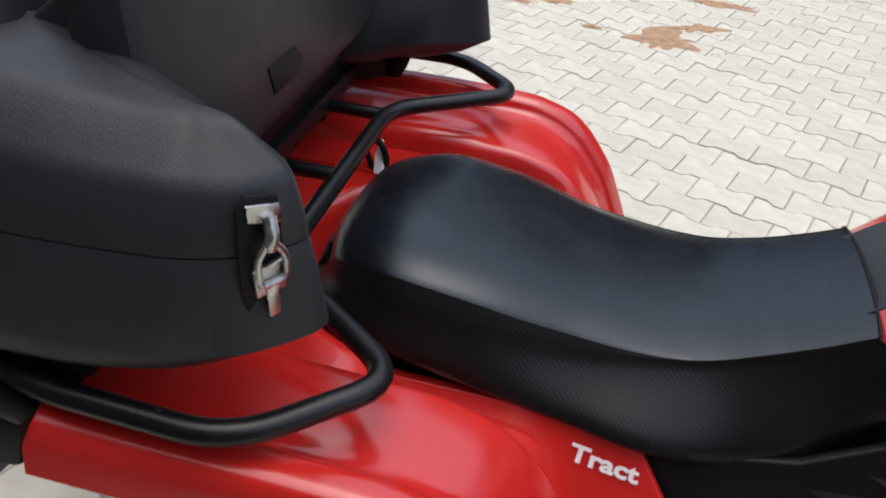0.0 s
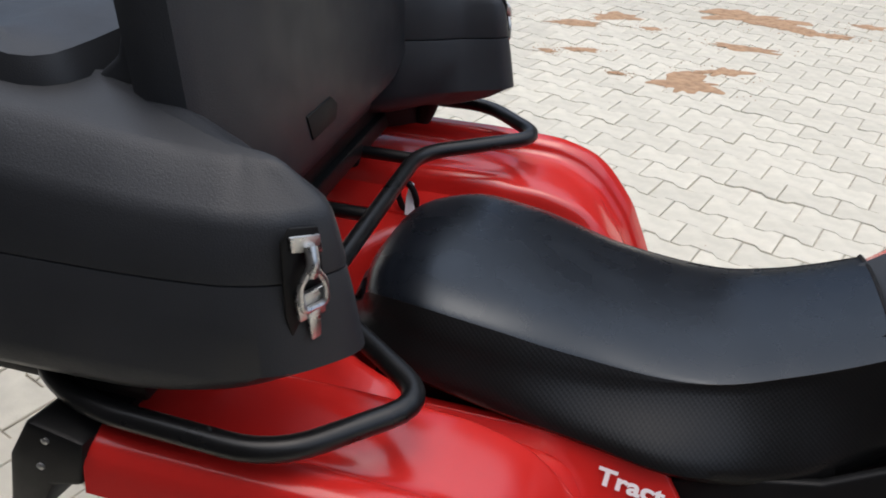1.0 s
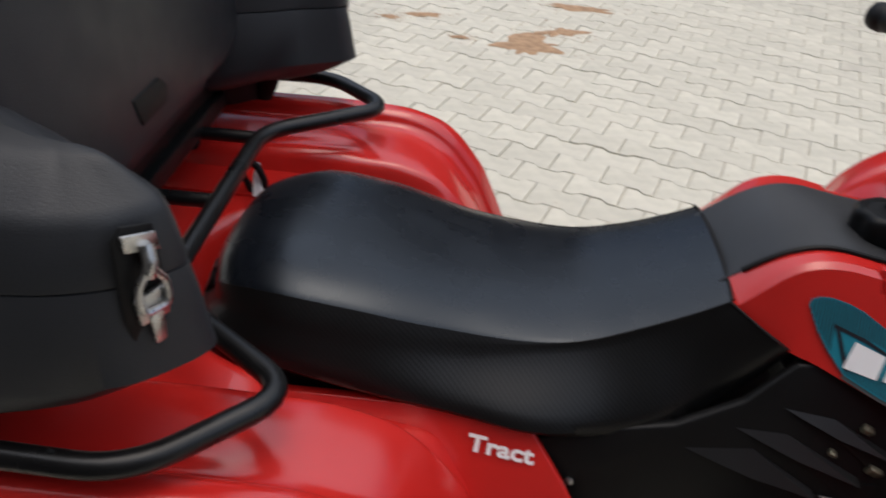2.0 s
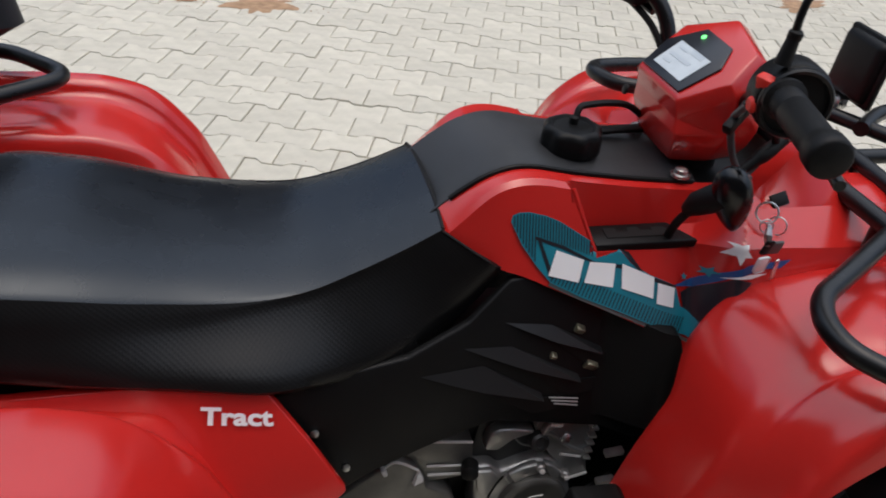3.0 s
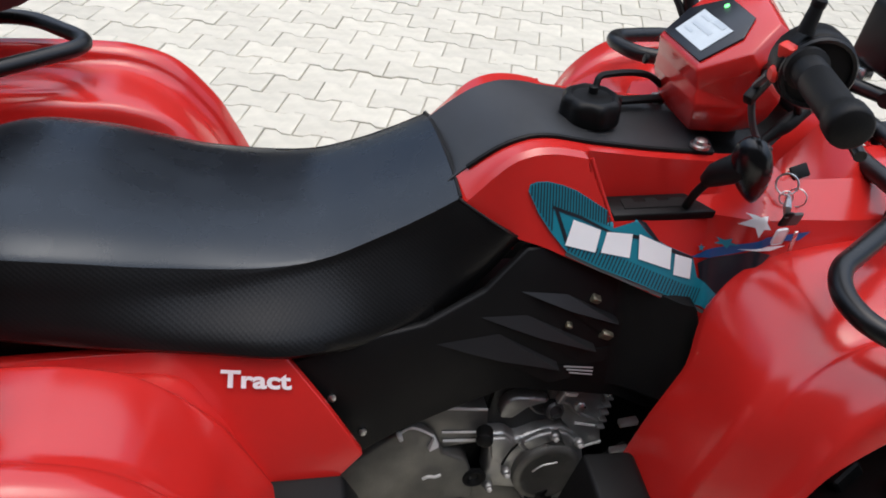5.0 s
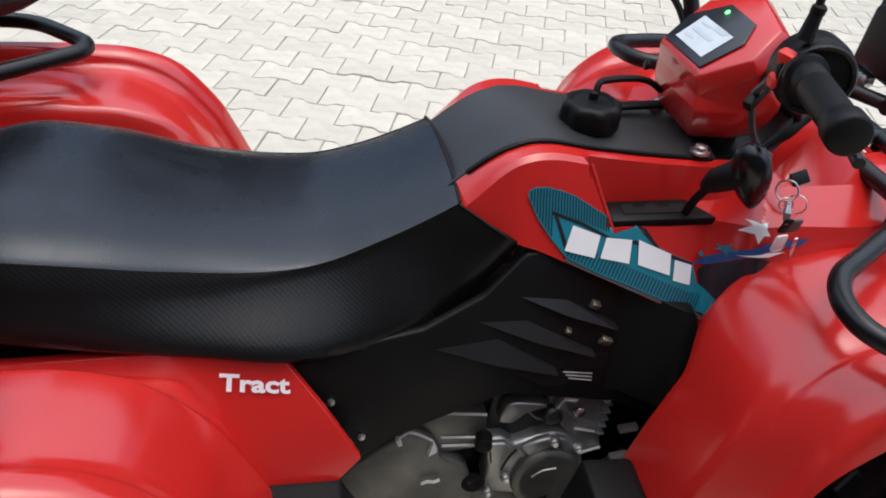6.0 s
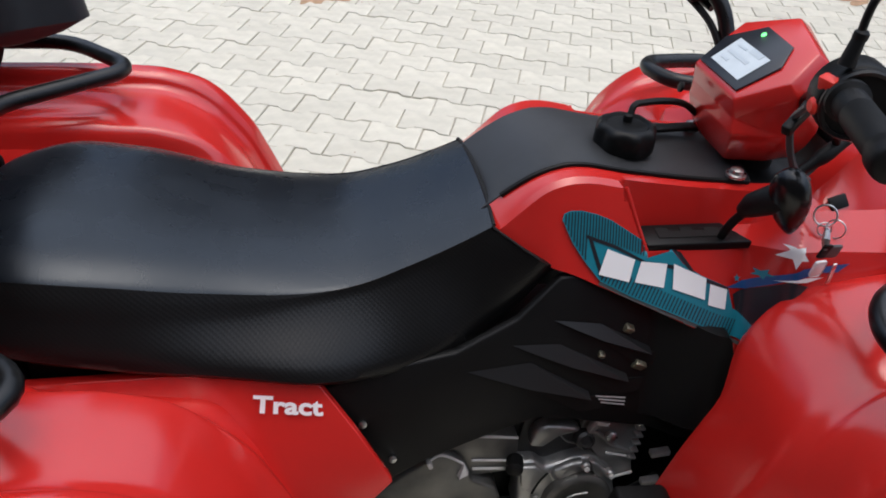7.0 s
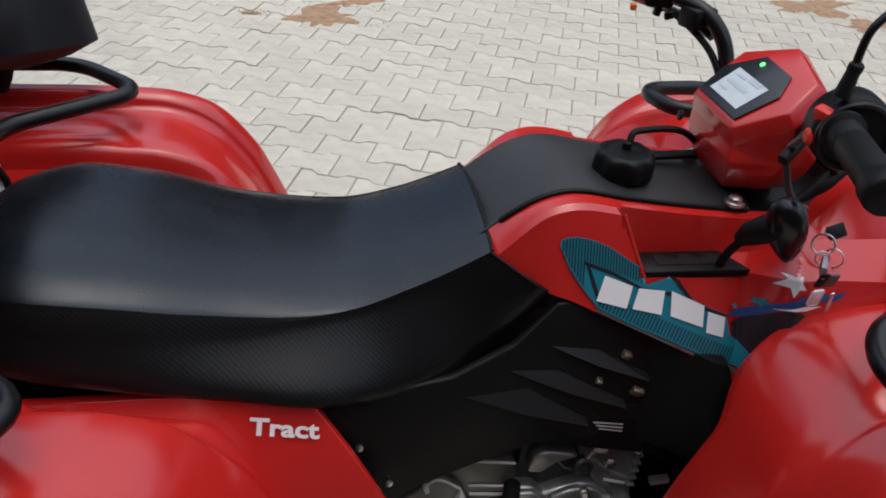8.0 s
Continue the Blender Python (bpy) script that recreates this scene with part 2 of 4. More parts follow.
for s, cx, cy, cz, hx, hy, hz in curve(SEAT, 60):
    top = []
    fade = ease((s - 0.02) / 0.06) * (1 - ease((s - 0.42) / 0.22))
    wrap = 0.004 + 0.088 * fade
    for a in [-1, *(-1 + wrap * k / 4 for k in range(1, 5)), *np.linspace(-1 + wrap, 1 - wrap, 39)[1:-1], *(1 - wrap * k / 4 for k in range(4, 0, -1)), 1]:
        drop = (0.019 - 0.018 * ease((s - 0.35) / 0.30)) * (max(0.0, abs(a) - 0.60) / 0.40) ** 2.2 + 0.011 * fade * max(0.0, abs(a) - 1 + wrap) / wrap
        top.append((cx, a * cy, cz + 0.014 * (1 - abs(a) ** 2.6) - drop))
    under = [(cx * 0.5 + hx * 0.5, a * cy * 0.9, hz + 0.02) for a in (1, 0.5, 0, -0.5, -1)]
    rings_top.append(top + under)
    prof = []
    for a in (1 - wrap, 1 - 0.66 * wrap, 1 - 0.33 * wrap):
        drop = (0.019 - 0.018 * ease((s - 0.35) / 0.30)) * (max(0.0, a - 0.60) / 0.40) ** 2.2 + 0.011 * fade * (a - 1 + wrap) / wrap
        prof.append((cx, a * cy + 0.0004, cz + 0.014 * (1 - a ** 2.6) - drop + 0.0010))
    lip = 0.019 - 0.017 * ease((s - 0.35) / 0.30) + 0.011 * fade
    for k in range(11):
        u = k / 10
        bulge = (0.007 - 0.002 * ease((s - 0.55) / 0.25)) * math.sin(math.pi * u ** 1.5) + 0.016 * math.exp(-((s - 0.57) / 0.095) ** 2) * math.sin(math.pi * u ** 2.2)
        tuck = 0.012 * max(0.0, u - 0.85) / 0.15
        prof.append((cx + (hx - cx) * u, cy + (hy - cy) * u + bulge - tuck + 0.0005, cz - lip + (hz - cz + lip) * u))
    rings_side.append(prof)
seat = part("seat", loft(rings_top), VINYL, bike, "smooth black vinyl seat")
for sgn in (1, -1):
    g = [[(x, sgn * y, z) for x, y, z in r] for r in rings_side]
    part("seat_side", sheet(g, 0.02, (0, -sgn, 0)), VINYL_SIDE, seat, "dotted black vinyl skirt")
    hem = [(x, sgn * (y - 0.004), z - 0.002) for x, y, z in [r[-1] for r in rings_side][2::3]]
    part("seat_hem", tube(hem, 0.0032, 8, 0), VINYL_SIDE, seat)
x0, y0, z0 = SEAT[-1][1:4]
part("front_piping", tube([(x0 + 0.001, a * y0, z0 + 0.0015 + 0.0125 * (1 - abs(a) ** 2.6)) for a in np.linspace(-1.0, 1.0, 21)], 0.0022, 8, 0), RUBBER_SHADE, seat, "dark piping at the seat's front edge")
for sgn in (1, -1):
    part("front_piping", tube([(x, sgn * y, z) for x, y, z in rings_side[-1][:-3]], 0.0020, 8, 0), RUBBER_SHADE, seat)
ends = [[(x, y, z) for x, y, z in rings_side[0]], [(x - 0.006, 0, z) for x, y, z in rings_side[0]], [(x, -y, z) for x, y, z in rings_side[0]]]
part("seat_end", sheet(ends, 0.01, (1, 0, 0)), VINYL_SIDE, seat)

# rear fenders: shelf with raised rim, falling at the front, and the deck between them
RIM = [(-0.375, 0.0), (-0.25, 0.0), (-0.14, 0.0), (-0.04, 0.004), (0.0, 0.011), (0.04, 0.025), (0.07, 0.047), (0.096, 0.077), (0.12, 0.110), (0.136, 0.142), (0.158, 0.190), (0.182, 0.25), (0.198, 0.32), (0.205, 0.40)]
SECTION = [(0.175, 0.690), (0.205, 0.691), (0.236, 0.697), (0.246, 0.706), (0.254, 0.730), (0.262, 0.762), (0.270, 0.771), (0.300, 0.775), (0.345, 0.777), (0.376, 0.777), (0.388, 0.779), (0.395, 0.784), (0.400, 0.794),
           (0.410, 0.801), (0.428, 0.802), (0.440, 0.797), (0.447, 0.785), (0.454, 0.745)]


def dense(rows, n):
    r = np.array(rows, float)
    q = np.concatenate([np.linspace(a, b, n + 1)[:-1] for a, b in zip(r[:-1], r[1:])] + [r[-1:]])
    q[1:-1] = (q[:-2] + 2 * q[1:-1] + q[2:]) / 4
    return q


def pad(x, y):
    """The raised pad under each horn of the rack."""
    px = min(-0.115, max(-0.36, x))
    return 0.005 * ease((0.062 - math.hypot(x - px, y - 0.325)) / 0.02)


for sgn in (-1, 1):
    rim = curve([(i, *p) for i, p in enumerate(RIM)], 80)[:, 1:]
    sec = dense(SECTION, 4)
    g = []
    for x, d in rim:
        row = []
        for y, z in sec:
            back = float(np.interp(y, (0.195, 0.205, 0.22, 0.24, 0.27, 0.32, 0.375, 0.43), (0.034, 0.022, 0.009, 0.002, 0.0, -0.004, -0.015, 0.0)))
            if y < 0.270:
                z += (float(np.interp(y, (0.20, 0.236, 0.270), (0.704, 0.728, 0.771))) - z) * ease((d - 0.004) / 0.045)
            groove = -0.002 * ease((0.010 - abs(y - 0.292 - 0.1 * (x + 0.2))) / 0.006) * ease((-0.07 - x) / 0.03)
            if x < -0.06 and y < 0.30:
                z = max(z, 0.690 + 0.050 * ease((math.hypot(x + 0.06, y) - 0.185) / 0.035) * ease((-0.06 - x) / 0.07))
            px, pz = x + back * ease(d / 0.03), z - d + (pad(x, y) + groove) * ease(1 - d / 0.03)
            px = max(px, -0.345 if y > 0.43 else -0.375)
            row.append((px, sgn * y, pz))
        g.append(row)
    fender = part("rear_fender", sheet(g, 0.004), RED, bike, "glossy red plastic rear fender")
    wall = [(-0.2, 0.6983), (0.18, 0.6983), (0.1989, 0.6751), (0.2386, 0.6218), (0.2796, 0.5611), (0.1986, 0.4954), (-0.2, 0.4954)]
    part("fender_panel", slab(wall, 0.012, lambda u, v, w, k=sgn: (u, k * (0.194 + 0.45 * (0.69 - v) - w), v), 0.0015), RED, fender)
    flap = [(-0.336, 0.806), (-0.350, 0.748), (-0.385, 0.738), (-0.418, 0.680), (-0.445, 0.696), (-0.425, 0.770), (-0.394, 0.820)]
    m = part("mud_flap", slab(flap, 0.19, lambda u, v, w, k=sgn: (u, k * (0.452 - w), v - 0.2 * max(0.0, w - 0.02)), 0.006), BLACK, fender, "black plastic fender end")
    for bx, bz in ((-0.376, 0.802), (-0.390, 0.765)):
        part("bolt", lathe([(0, 0.004), (0.003, 0.004), (0.004, 0.002)], (bx, sgn * 0.451, bz), (0, sgn, 0), 10), CHROME, fender)
g = []
for x in np.linspace(-0.40, -0.17, 24):
    row = []
    for y in np.linspace(-0.225, 0.225, 37):
        r = math.hypot(x + 0.06, y)
        z = 0.686 + 0.050 * ease((r - 0.185) / 0.035)
        row.append((x, y, z))
    g.append(row)
part("rear_deck", sheet(g, 0.004), RED, bike, "red plastic deck behind the seat")
part("seat_base", block((0.50, 0.33, 0.14), pose(0.13, 0, 0.645), 0.02), BLACK, bike)
part("tail_base", block((0.34, 0.40, 0.10), pose(-0.25, 0, 0.626), 0.02), BLACK, bike)
strap = part("strap_loop", tube([(-0.2378, 0.1850, 0.7894), (-0.2445, 0.1850, 0.7683), (-0.2350, 0.1850, 0.7444), (-0.2255, 0.1850, 0.7372), (-0.2139, 0.1850, 0.7454), (-0.2110, 0.1850, 0.7587), (-0.2179, 0.1850, 0.7777), (-0.2263, 0.1850, 0.7887), (-0.2378, 0.1850, 0.7894)], 0.0052, 8, 0.01), RUBBER_SHADE, bike, "black rubber strap loop")
# white sheet added to fill the loop's opening
part("strap_tag", slab([(-0.2285, 0.7819), (-0.2305, 0.7630), (-0.2278, 0.7389), (-0.2185, 0.7384), (-0.2130, 0.7455), (-0.2157, 0.7629), (-0.2216, 0.7796)], 0.003, lambda u, v, w: (u, 0.186 + 0.7 * (v - 0.76) + w, v + 0.25 * w), 0.0008), WHITE, strap, "white sheet filling the strap loop")


# red tank sides with gear gate, running into the front cowl
def tank_top(x):
    return float(sum(np.interp(x + o, (0.36, 0.40, 0.44, 0.475, 0.51, 0.56, 0.65, 0.75, 0.85), (0.796, 0.834, 0.868, 0.887, 0.892, 0.881, 0.868, 0.858, 0.855)) for o in (-0.021, -0.014, -0.007, 0.0, 0.007, 0.014, 0.021)) / 7)


def side_low(x):
    return float(sum(np.interp(x + o, (0.40, 0.470, 0.500, 0.530, 0.594, 0.676, 0.710, 0.76, 0.90), (0.80, 0.787, 0.781, 0.768, 0.741, 0.705, 0.686, 0.635, 0.60)) for o in (-0.016, -0.008, 0.0, 0.008, 0.016)) / 5)


def side_rows(x):
    """The cross-section of the tank side at x: (y, z) from the top strip down."""
    zt, zl = tank_top(x), side_low(x)
    yl = float(np.interp(x, (0.40, 0.45, 0.48, 0.53, 0.60, 0.71, 0.80), (0.110, 0.128, 0.144, 0.157, 0.170, 0.192, 0.205)))
    h = ease((x - 0.78) / 0.12)
    zc = zt - 0.003 - 0.016 * (1 - ease((x - 0.41) / 0.065))
    crease, low = np.array((0.110, zc - 0.004)), np.array((yl, zl))
    rim = crease + (low - crease) * float(np.clip((crease[1] - 0.803) / (crease[1] - zl), 0.1, 0.7))
    plain = np.array([(0.076, zt - 0.002), (0.102, zc + 0.001), crease, rim, low])
    notch = np.array([(0.076, zt - 0.002), (0.093, zt - 0.004), (0.101, 0.811), rim, low])
    k = float(np.interp(x, (0.805, 0.862, 0.885, 0.96), (0, 1, 0.85, 0.0)))
    lump = np.array([(0.090 - 0.02 * h, 0.858 + 0.058 * k), (0.117 - 0.010 * h, 0.861 + 0.066 * k), (0.146, 0.857), (0.194, 0.832 - 0.006 * h), (0.238, 0.70)])
    return plain, notch, lump


def side_point(x, v, rows=None):
    """y and z of the tank side at x; v runs from 0 at the strip to 4 at the lower edge."""
    i = int(min(3, max(0, math.floor(v))))
    plain, notch, lump = (r[i] + (r[i + 1] - r[i]) * (v - i) for r in rows or side_rows(x))
    a = float(np.clip((x - np.interp(v, (0, 1, 2, 3, 4), (0.556, 0.557, 0.560, 0.590, 0.596))) / 0.005, 0, 1))
    b = ease((x - np.interp(v, (0, 1, 2, 3, 4), (0.770, 0.765, 0.745, 0.722, 0.715))) / 0.035)
    return (plain * (1 - a) + notch * a) * (1 - b) + lump * b


def side_at(x, v, off=0.0, sgn=-1):
    """A place on the tank side, lifted off it by off."""
    p = side_point(x, v)
    d = side_point(x, min(4, v + 0.05)) - side_point(x, max(0, v - 0.05))
    n = np.array((-d[1], d[0])) / max(1e-6, math.hypot(*d))
    return (x, sgn * (p[0] + off * abs(n[0])), p[1] + off * abs(n[1]))


panels = {}
for sgn in (-1, 1):
    g = []
    for u in np.concatenate((np.linspace(0, 0.18, 22)[:-1], np.linspace(0.18, 0.28, 34)[:-1], np.linspace(0.28, 0.36, 8)[:-1], np.linspace(0.36, 0.48, 30)[:-1], np.linspace(0.48, 0.75, 18))):
        row = []
        for v in np.linspace(0, 4, 41):
            xs = 0.404 + 0.012 * ease(v / 3)
            row.append(side_at(xs + (1.25 - xs) * u, v, 0, sgn))
        g.append(row)
    panels[sgn] = part("tank_panel", sheet(g, 0.006, (0, -sgn, -0.3)), RED, bike, "red tank side panel with a recessed gear gate", sharp=16)
    lip = [side_at(float(np.interp(v, (1, 2, 3), (0.557, 0.560, 0.590))), v, 0.0, sgn) for v in np.linspace(1.95, 3.0, 12)]
    part("notch_lip", tube([(x + 0.001, y + sgn * -0.0012, z) for x, y, z in lip], 0.0027, 10, 0), RED, panels[sgn], "rounded red edge of the gate recess")


near = panels[-1]


def side_out(x, z, off=0.0):
    """The outermost place of the tank side at x and height z."""
    rows = side_rows(x)
    r = [side_point(x, v, rows) for v in np.linspace(0, 4, 33)]
    best = 0.07
    for (ya, za), (yb, zb) in zip(r, r[1:]):
        if min(za, zb) - 1e-4 <= z <= max(za, zb) + 1e-4:
            best = max(best, ya + (yb - ya) * (za - z) / (za - zb) if abs(za - zb) > 1e-5 else max(ya, yb))
    return (x, -(best + off), z + off * 0.3)


def sticker(name, outline, mat, parent, off=0.0014, cuts=6):
    """A thin vinyl shape on the tank side: outline of (x, z)."""
    bm = bmesh.new()
    bm.faces.new([bm.verts.new((x, z, 0)) for x, z in outline])
    bmesh.ops.triangulate(bm, faces=bm.faces[:])
    if cuts:
        bmesh.ops.subdivide_edges(bm, edges=bm.edges[:], cuts=cuts, use_grid_fill=True)
    for v in bm.verts:
        v.co = Vector(side_out(v.co.x, v.co.y, off))
    return part(name, bm, mat, parent)


sticker("teal_sticker", [(0.4816, 0.8434), (0.4833, 0.8504), (0.4912, 0.8536), (0.5035, 0.8541), (0.5233, 0.8495), (0.5417, 0.8420), (0.5893, 0.8136), (0.5912, 0.7974), (0.6232, 0.8039), (0.6392, 0.7878), (0.6639, 0.7733), (0.7024, 0.7573), (0.7104, 0.7322), (0.7315, 0.7187), (0.7260, 0.6942), (0.6811, 0.7098), (0.6175, 0.7361), (0.5726, 0.7542), (0.5314, 0.7739), (0.5108, 0.7966), (0.4948, 0.8180)], TEAL, near, 0.0028)
for i in range(28):
    x = 0.4846 + i * 0.0037
    top = float(np.interp(x, (0.4816, 0.4833, 0.4912, 0.5035, 0.5233, 0.5417, 0.5893), (0.8434, 0.8504, 0.8536, 0.8541, 0.8495, 0.8420, 0.8136))) - 0.001
    low = float(np.interp(x, (0.4817, 0.4948, 0.5108, 0.5124, 0.5481, 0.5919), (0.8409, 0.8180, 0.7966, 0.8254, 0.8125, 0.7953))) + 0.002
    if top > low + 0.003:
        sticker("hatch_line", [(x, top), (x + 0.0016, top), (x + 0.0016, low), (x, low)], NAVY, near, 0.0034, 2)
sticker("edge_line", [(0.5123, 0.8273), (0.5480, 0.8145), (0.5889, 0.7937), (0.6243, 0.7878), (0.7024, 0.7573), (0.7023, 0.7529), (0.6243, 0.7834), (0.5868, 0.7918), (0.5474, 0.8107), (0.5117, 0.8235)], NAVY, near, 0.0036, 3)
sticker("edge_line", [(0.5123, 0.8273), (0.5173, 0.8252), (0.5363, 0.7781), (0.5305, 0.7798)], NAVY, near, 0.0036, 3)
sticker("edge_line", [(0.6231, 0.8047), (0.6339, 0.8019), (0.6558, 0.7767), (0.6478, 0.7800)], NAVY, near, 0.0036, 3)
for i in range(40):
    x = 0.5314 + i * 0.0045
    low = float(np.interp(x, (0.5314, 0.5726, 0.6175, 0.6811, 0.7260), (0.7739, 0.7542, 0.7361, 0.7098, 0.6942))) + 0.002
    sticker("hatch_line", [(x, low), (x + 0.0014, low - 0.001), (x + 0.0094, low + 0.015), (x + 0.008, low + 0.016)], NAVY, near, 0.0034, 1)
sticker("silver_line", [(0.5315, 0.7733), (0.6178, 0.7345), (0.7260, 0.6935), (0.7259, 0.6890), (0.6170, 0.7298), (0.5294, 0.7701)], GREYPLASTIC, near, 0.0016, 3)


def cowl_sticker(name, outline, mat, off, cuts=6):
    """A thin vinyl shape on the bulge ahead of the gear gate: outline of (x, v), v as in side_at."""
    bm = bmesh.new()
    bm.faces.new([bm.verts.new((x, v * 0.05, 0)) for x, v in outline])
    bmesh.ops.triangulate(bm, faces=bm.faces[:])
    bmesh.ops.subdivide_edges(bm, edges=bm.edges[:], cuts=cuts, use_grid_fill=True)
    for v in bm.verts:
        v.co = Vector(side_at(v.co.x, v.co.y / 0.05, off))
    return part(name, bm, mat, near)


def star(x, v, r, mat, turn):
    unit = (Vector(side_at(x, v + 0.1)) - Vector(side_at(x, v - 0.1))).length / 0.2
    ring_pts = [(r * (1 if k % 2 == 0 else 0.42), k * math.pi / 5 + turn) for k in range(10)]
    cowl_sticker("star_sticker", [(x + d * math.cos(a), v + d * math.sin(a) / unit) for d, a in ring_pts], mat, 0.0052, 3)


cowl_sticker("blue_flame", [(0.698, 3.42), (0.725, 3.30), (0.740, 3.22), (0.761, 3.14), (0.821, 3.10), (0.806, 3.18), (0.779, 3.18), (0.746, 3.26), (0.725, 3.38)], BLUE, 0.0028)
cowl_sticker("dark_sticker", [(0.710, 3.46), (0.725, 3.38), (0.749, 3.26), (0.770, 3.30), (0.755, 3.42), (0.743, 3.66), (0.734, 3.74), (0.716, 3.62)], NAVY, 0.0026)
cowl_sticker("white_flame", [(0.740, 3.26), (0.764, 3.22), (0.788, 3.22), (0.767, 3.26), (0.749, 3.26)], WHITE, 0.0036)
star(0.752, 3.02, 0.0125, WHITE, 0.4)
star(0.734, 3.22, 0.0075, TEAL, 0.2)
star(0.713, 3.30, 0.0055, TEAL, 0.9)
# brand mark, drawn as plain slanted blocks
for quad in ([(0.5379, 0.8107), (0.5742, 0.7970), (0.5675, 0.7720), (0.5282, 0.7825)],
             [(0.5822, 0.7943), (0.6166, 0.7897), (0.6135, 0.7629), (0.5749, 0.7715)],
             [(0.6256, 0.7892), (0.6705, 0.7701), (0.6696, 0.7458), (0.6255, 0.7610)],
             [(0.6761, 0.7632), (0.7004, 0.7552), (0.6986, 0.7323), (0.6744, 0.7396)]):
    sticker("mark_block", quad, WHITE, near, 0.0044, 4)
# white word on the rear fender panel
def lettering(text, at, mat, parent, label, bold=0.02):
    """The word as thin raised letters, one unit wide and one high before it is placed by at(u, v, w)."""
    data = bpy.data.curves.new("lettering", "FONT")
    data.body, data.offset, data.extrude, data.resolution_u = text, bold, 0.0, 4
    shape = new("lettering", data)
    me = bpy.data.meshes.new_from_object(shape.evaluated_get(bpy.context.evaluated_depsgraph_get()))
    bpy.data.objects.remove(shape)
    bm = bmesh.new()
    bm.from_mesh(me)
    bpy.data.meshes.remove(me)
    lo, hi = [Vector([f(v.co[i] for v in bm.verts) for i in range(3)]) for f in (min, max)]
    r = bmesh.ops.extrude_face_region(bm, geom=bm.faces[:])
    bmesh.ops.translate(bm, vec=(0, 0, 1), verts=[e for e in r["geom"] if isinstance(e, bmesh.types.BMVert)])
    for v in bm.verts:
        v.co = Vector(at((v.co.x - lo.x) / (hi.x - lo.x), (v.co.y - lo.y) / (hi.y - lo.y), v.co.z))
    for f in bm.faces:
        f.smooth = False
    return part("lettering", bm, mat, parent, label, smooth=False)


def on_panel(u, v, w):
    x, z = 0.1211 + 0.0791 * u + 0.0026 * v * (1 - u), 0.6563 - 0.0109 * u + 0.0192 * v
    return (x, -(0.1945 + 0.45 * (0.69 - z) + 0.0020 + 0.0015 * (1 - u) + 0.0004 * w), z)


lettering("Tract", on_panel, PRINT, bike, "white word printed on the red fender", 0.032)

# black strip over the tank, filler cap, bolts
g = []
for x in np.linspace(0.392, 0.745, 41):
    zt = tank_top(x)
    g.append([(x + 0.012 * (1 - (a / 0.0765) ** 2), a, zt + 0.001 * (1 - (a / 0.0765) ** 4)) for a in np.linspace(-0.0765, 0.0765, 17)])
strip = part("tank_strip", sheet(g, 0.012), STRIP, bike, "matt black tank cover strip")
part("strip_edge", tube([(x, -0.0775, tank_top(x)) for x in np.linspace(0.4185, 0.74, 28)], 0.0035, 8, 0), BLACK, strip)
rings = []
for d, r in ((0, 0.038), (0.004, 0.039), (0.021, 0.038), (0.027, 0.036), (0.0305, 0.032), (0.031, 0.028), (0.028, 0.025), (0.028, 0.010)):
    ring_pts = []
    for k in range(64):
        a = k * 2 * math.pi / 64
        lobe = 1 + 0.055 * math.cos(8 * a + 0.4) * ease((r - 0.028) / 0.008) * (0.3 + 0.7 * ease(d / 0.01))
        ring_pts.append((0.590 + r * lobe * math.cos(a), -0.016 + r * lobe * math.sin(a), 0.8815 + d))
    rings.append(ring_pts)
cap = part("filler_cap", loft(rings), BLACK, bike, "black lobed filler cap")
part("cap_nipple", lathe([(0, 0.006), (0.008, 0.006), (0.010, 0.004)], (0.594, -0.006, 0.910), (0, 0, 1), 10), RUBBER_SHADE, cap)
part("breather_hose", tube([(0.596, -0.006, 0.915), (0.600, 0.000, 0.930), (0.640, 0.010, 0.930), (0.680, 0.022, 0.922), (0.712, 0.040, 0.898), (0.735, 0.046, 0.880)], 0.0045, 8, 0.03), RUBBER_SHADE, bike)
part("cap_strap", block((0.10, 0.018, 0.006), pose(0.675, 0.032, 0.880, 0, 4, 12), 0.002), BLACK, bike)
for bx, by in ((0.720, 0.054), (0.722, -0.074)):
    part("tank_bolt", lathe([(0, 0.013), (0.003, 0.013), (0.004, 0.009), (0.009, 0.008), (0.011, 0.004)], (bx, by, 0.867), (0, 0, 1), 14), CHROME, bike, "zinc bolt")

# gear gate and lever
gate = part("gear_gate", slab([(0.590, -0.102), (0.702, -0.102), (0.730, -0.139), (0.591, -0.139)], 0.012, lambda u, v, w: (u, v, 0.8045 - 0.12 * (-v - 0.1) + w), 0.002), BLACK, bike, "black gear gate plate")
# the slot's dark inside, laid on the plate as a thin black sheet
part("gate_slot", slab([(0.610, -0.128), (0.610, -0.110), (0.626, -0.110), (0.626, -0.117), (0.642, -0.117), (0.642, -0.110), (0.658, -0.110), (0.658, -0.117), (0.674, -0.117), (0.674, -0.112), (0.692, -0.112), (0.700, -0.128)], 0.0006,
                       lambda u, v, w: (u, v, 0.8170 - 0.12 * (-v - 0.1) + w), 0), RUBBER_SHADE, gate)
lever = part("gear_lever", tube([(0.692, -0.128, 0.812), (0.692, -0.137, 0.838), (0.698, -0.149, 0.864), (0.702, -0.160, 0.880)], 0.0055, 10, 0.012), BLACK, bike)
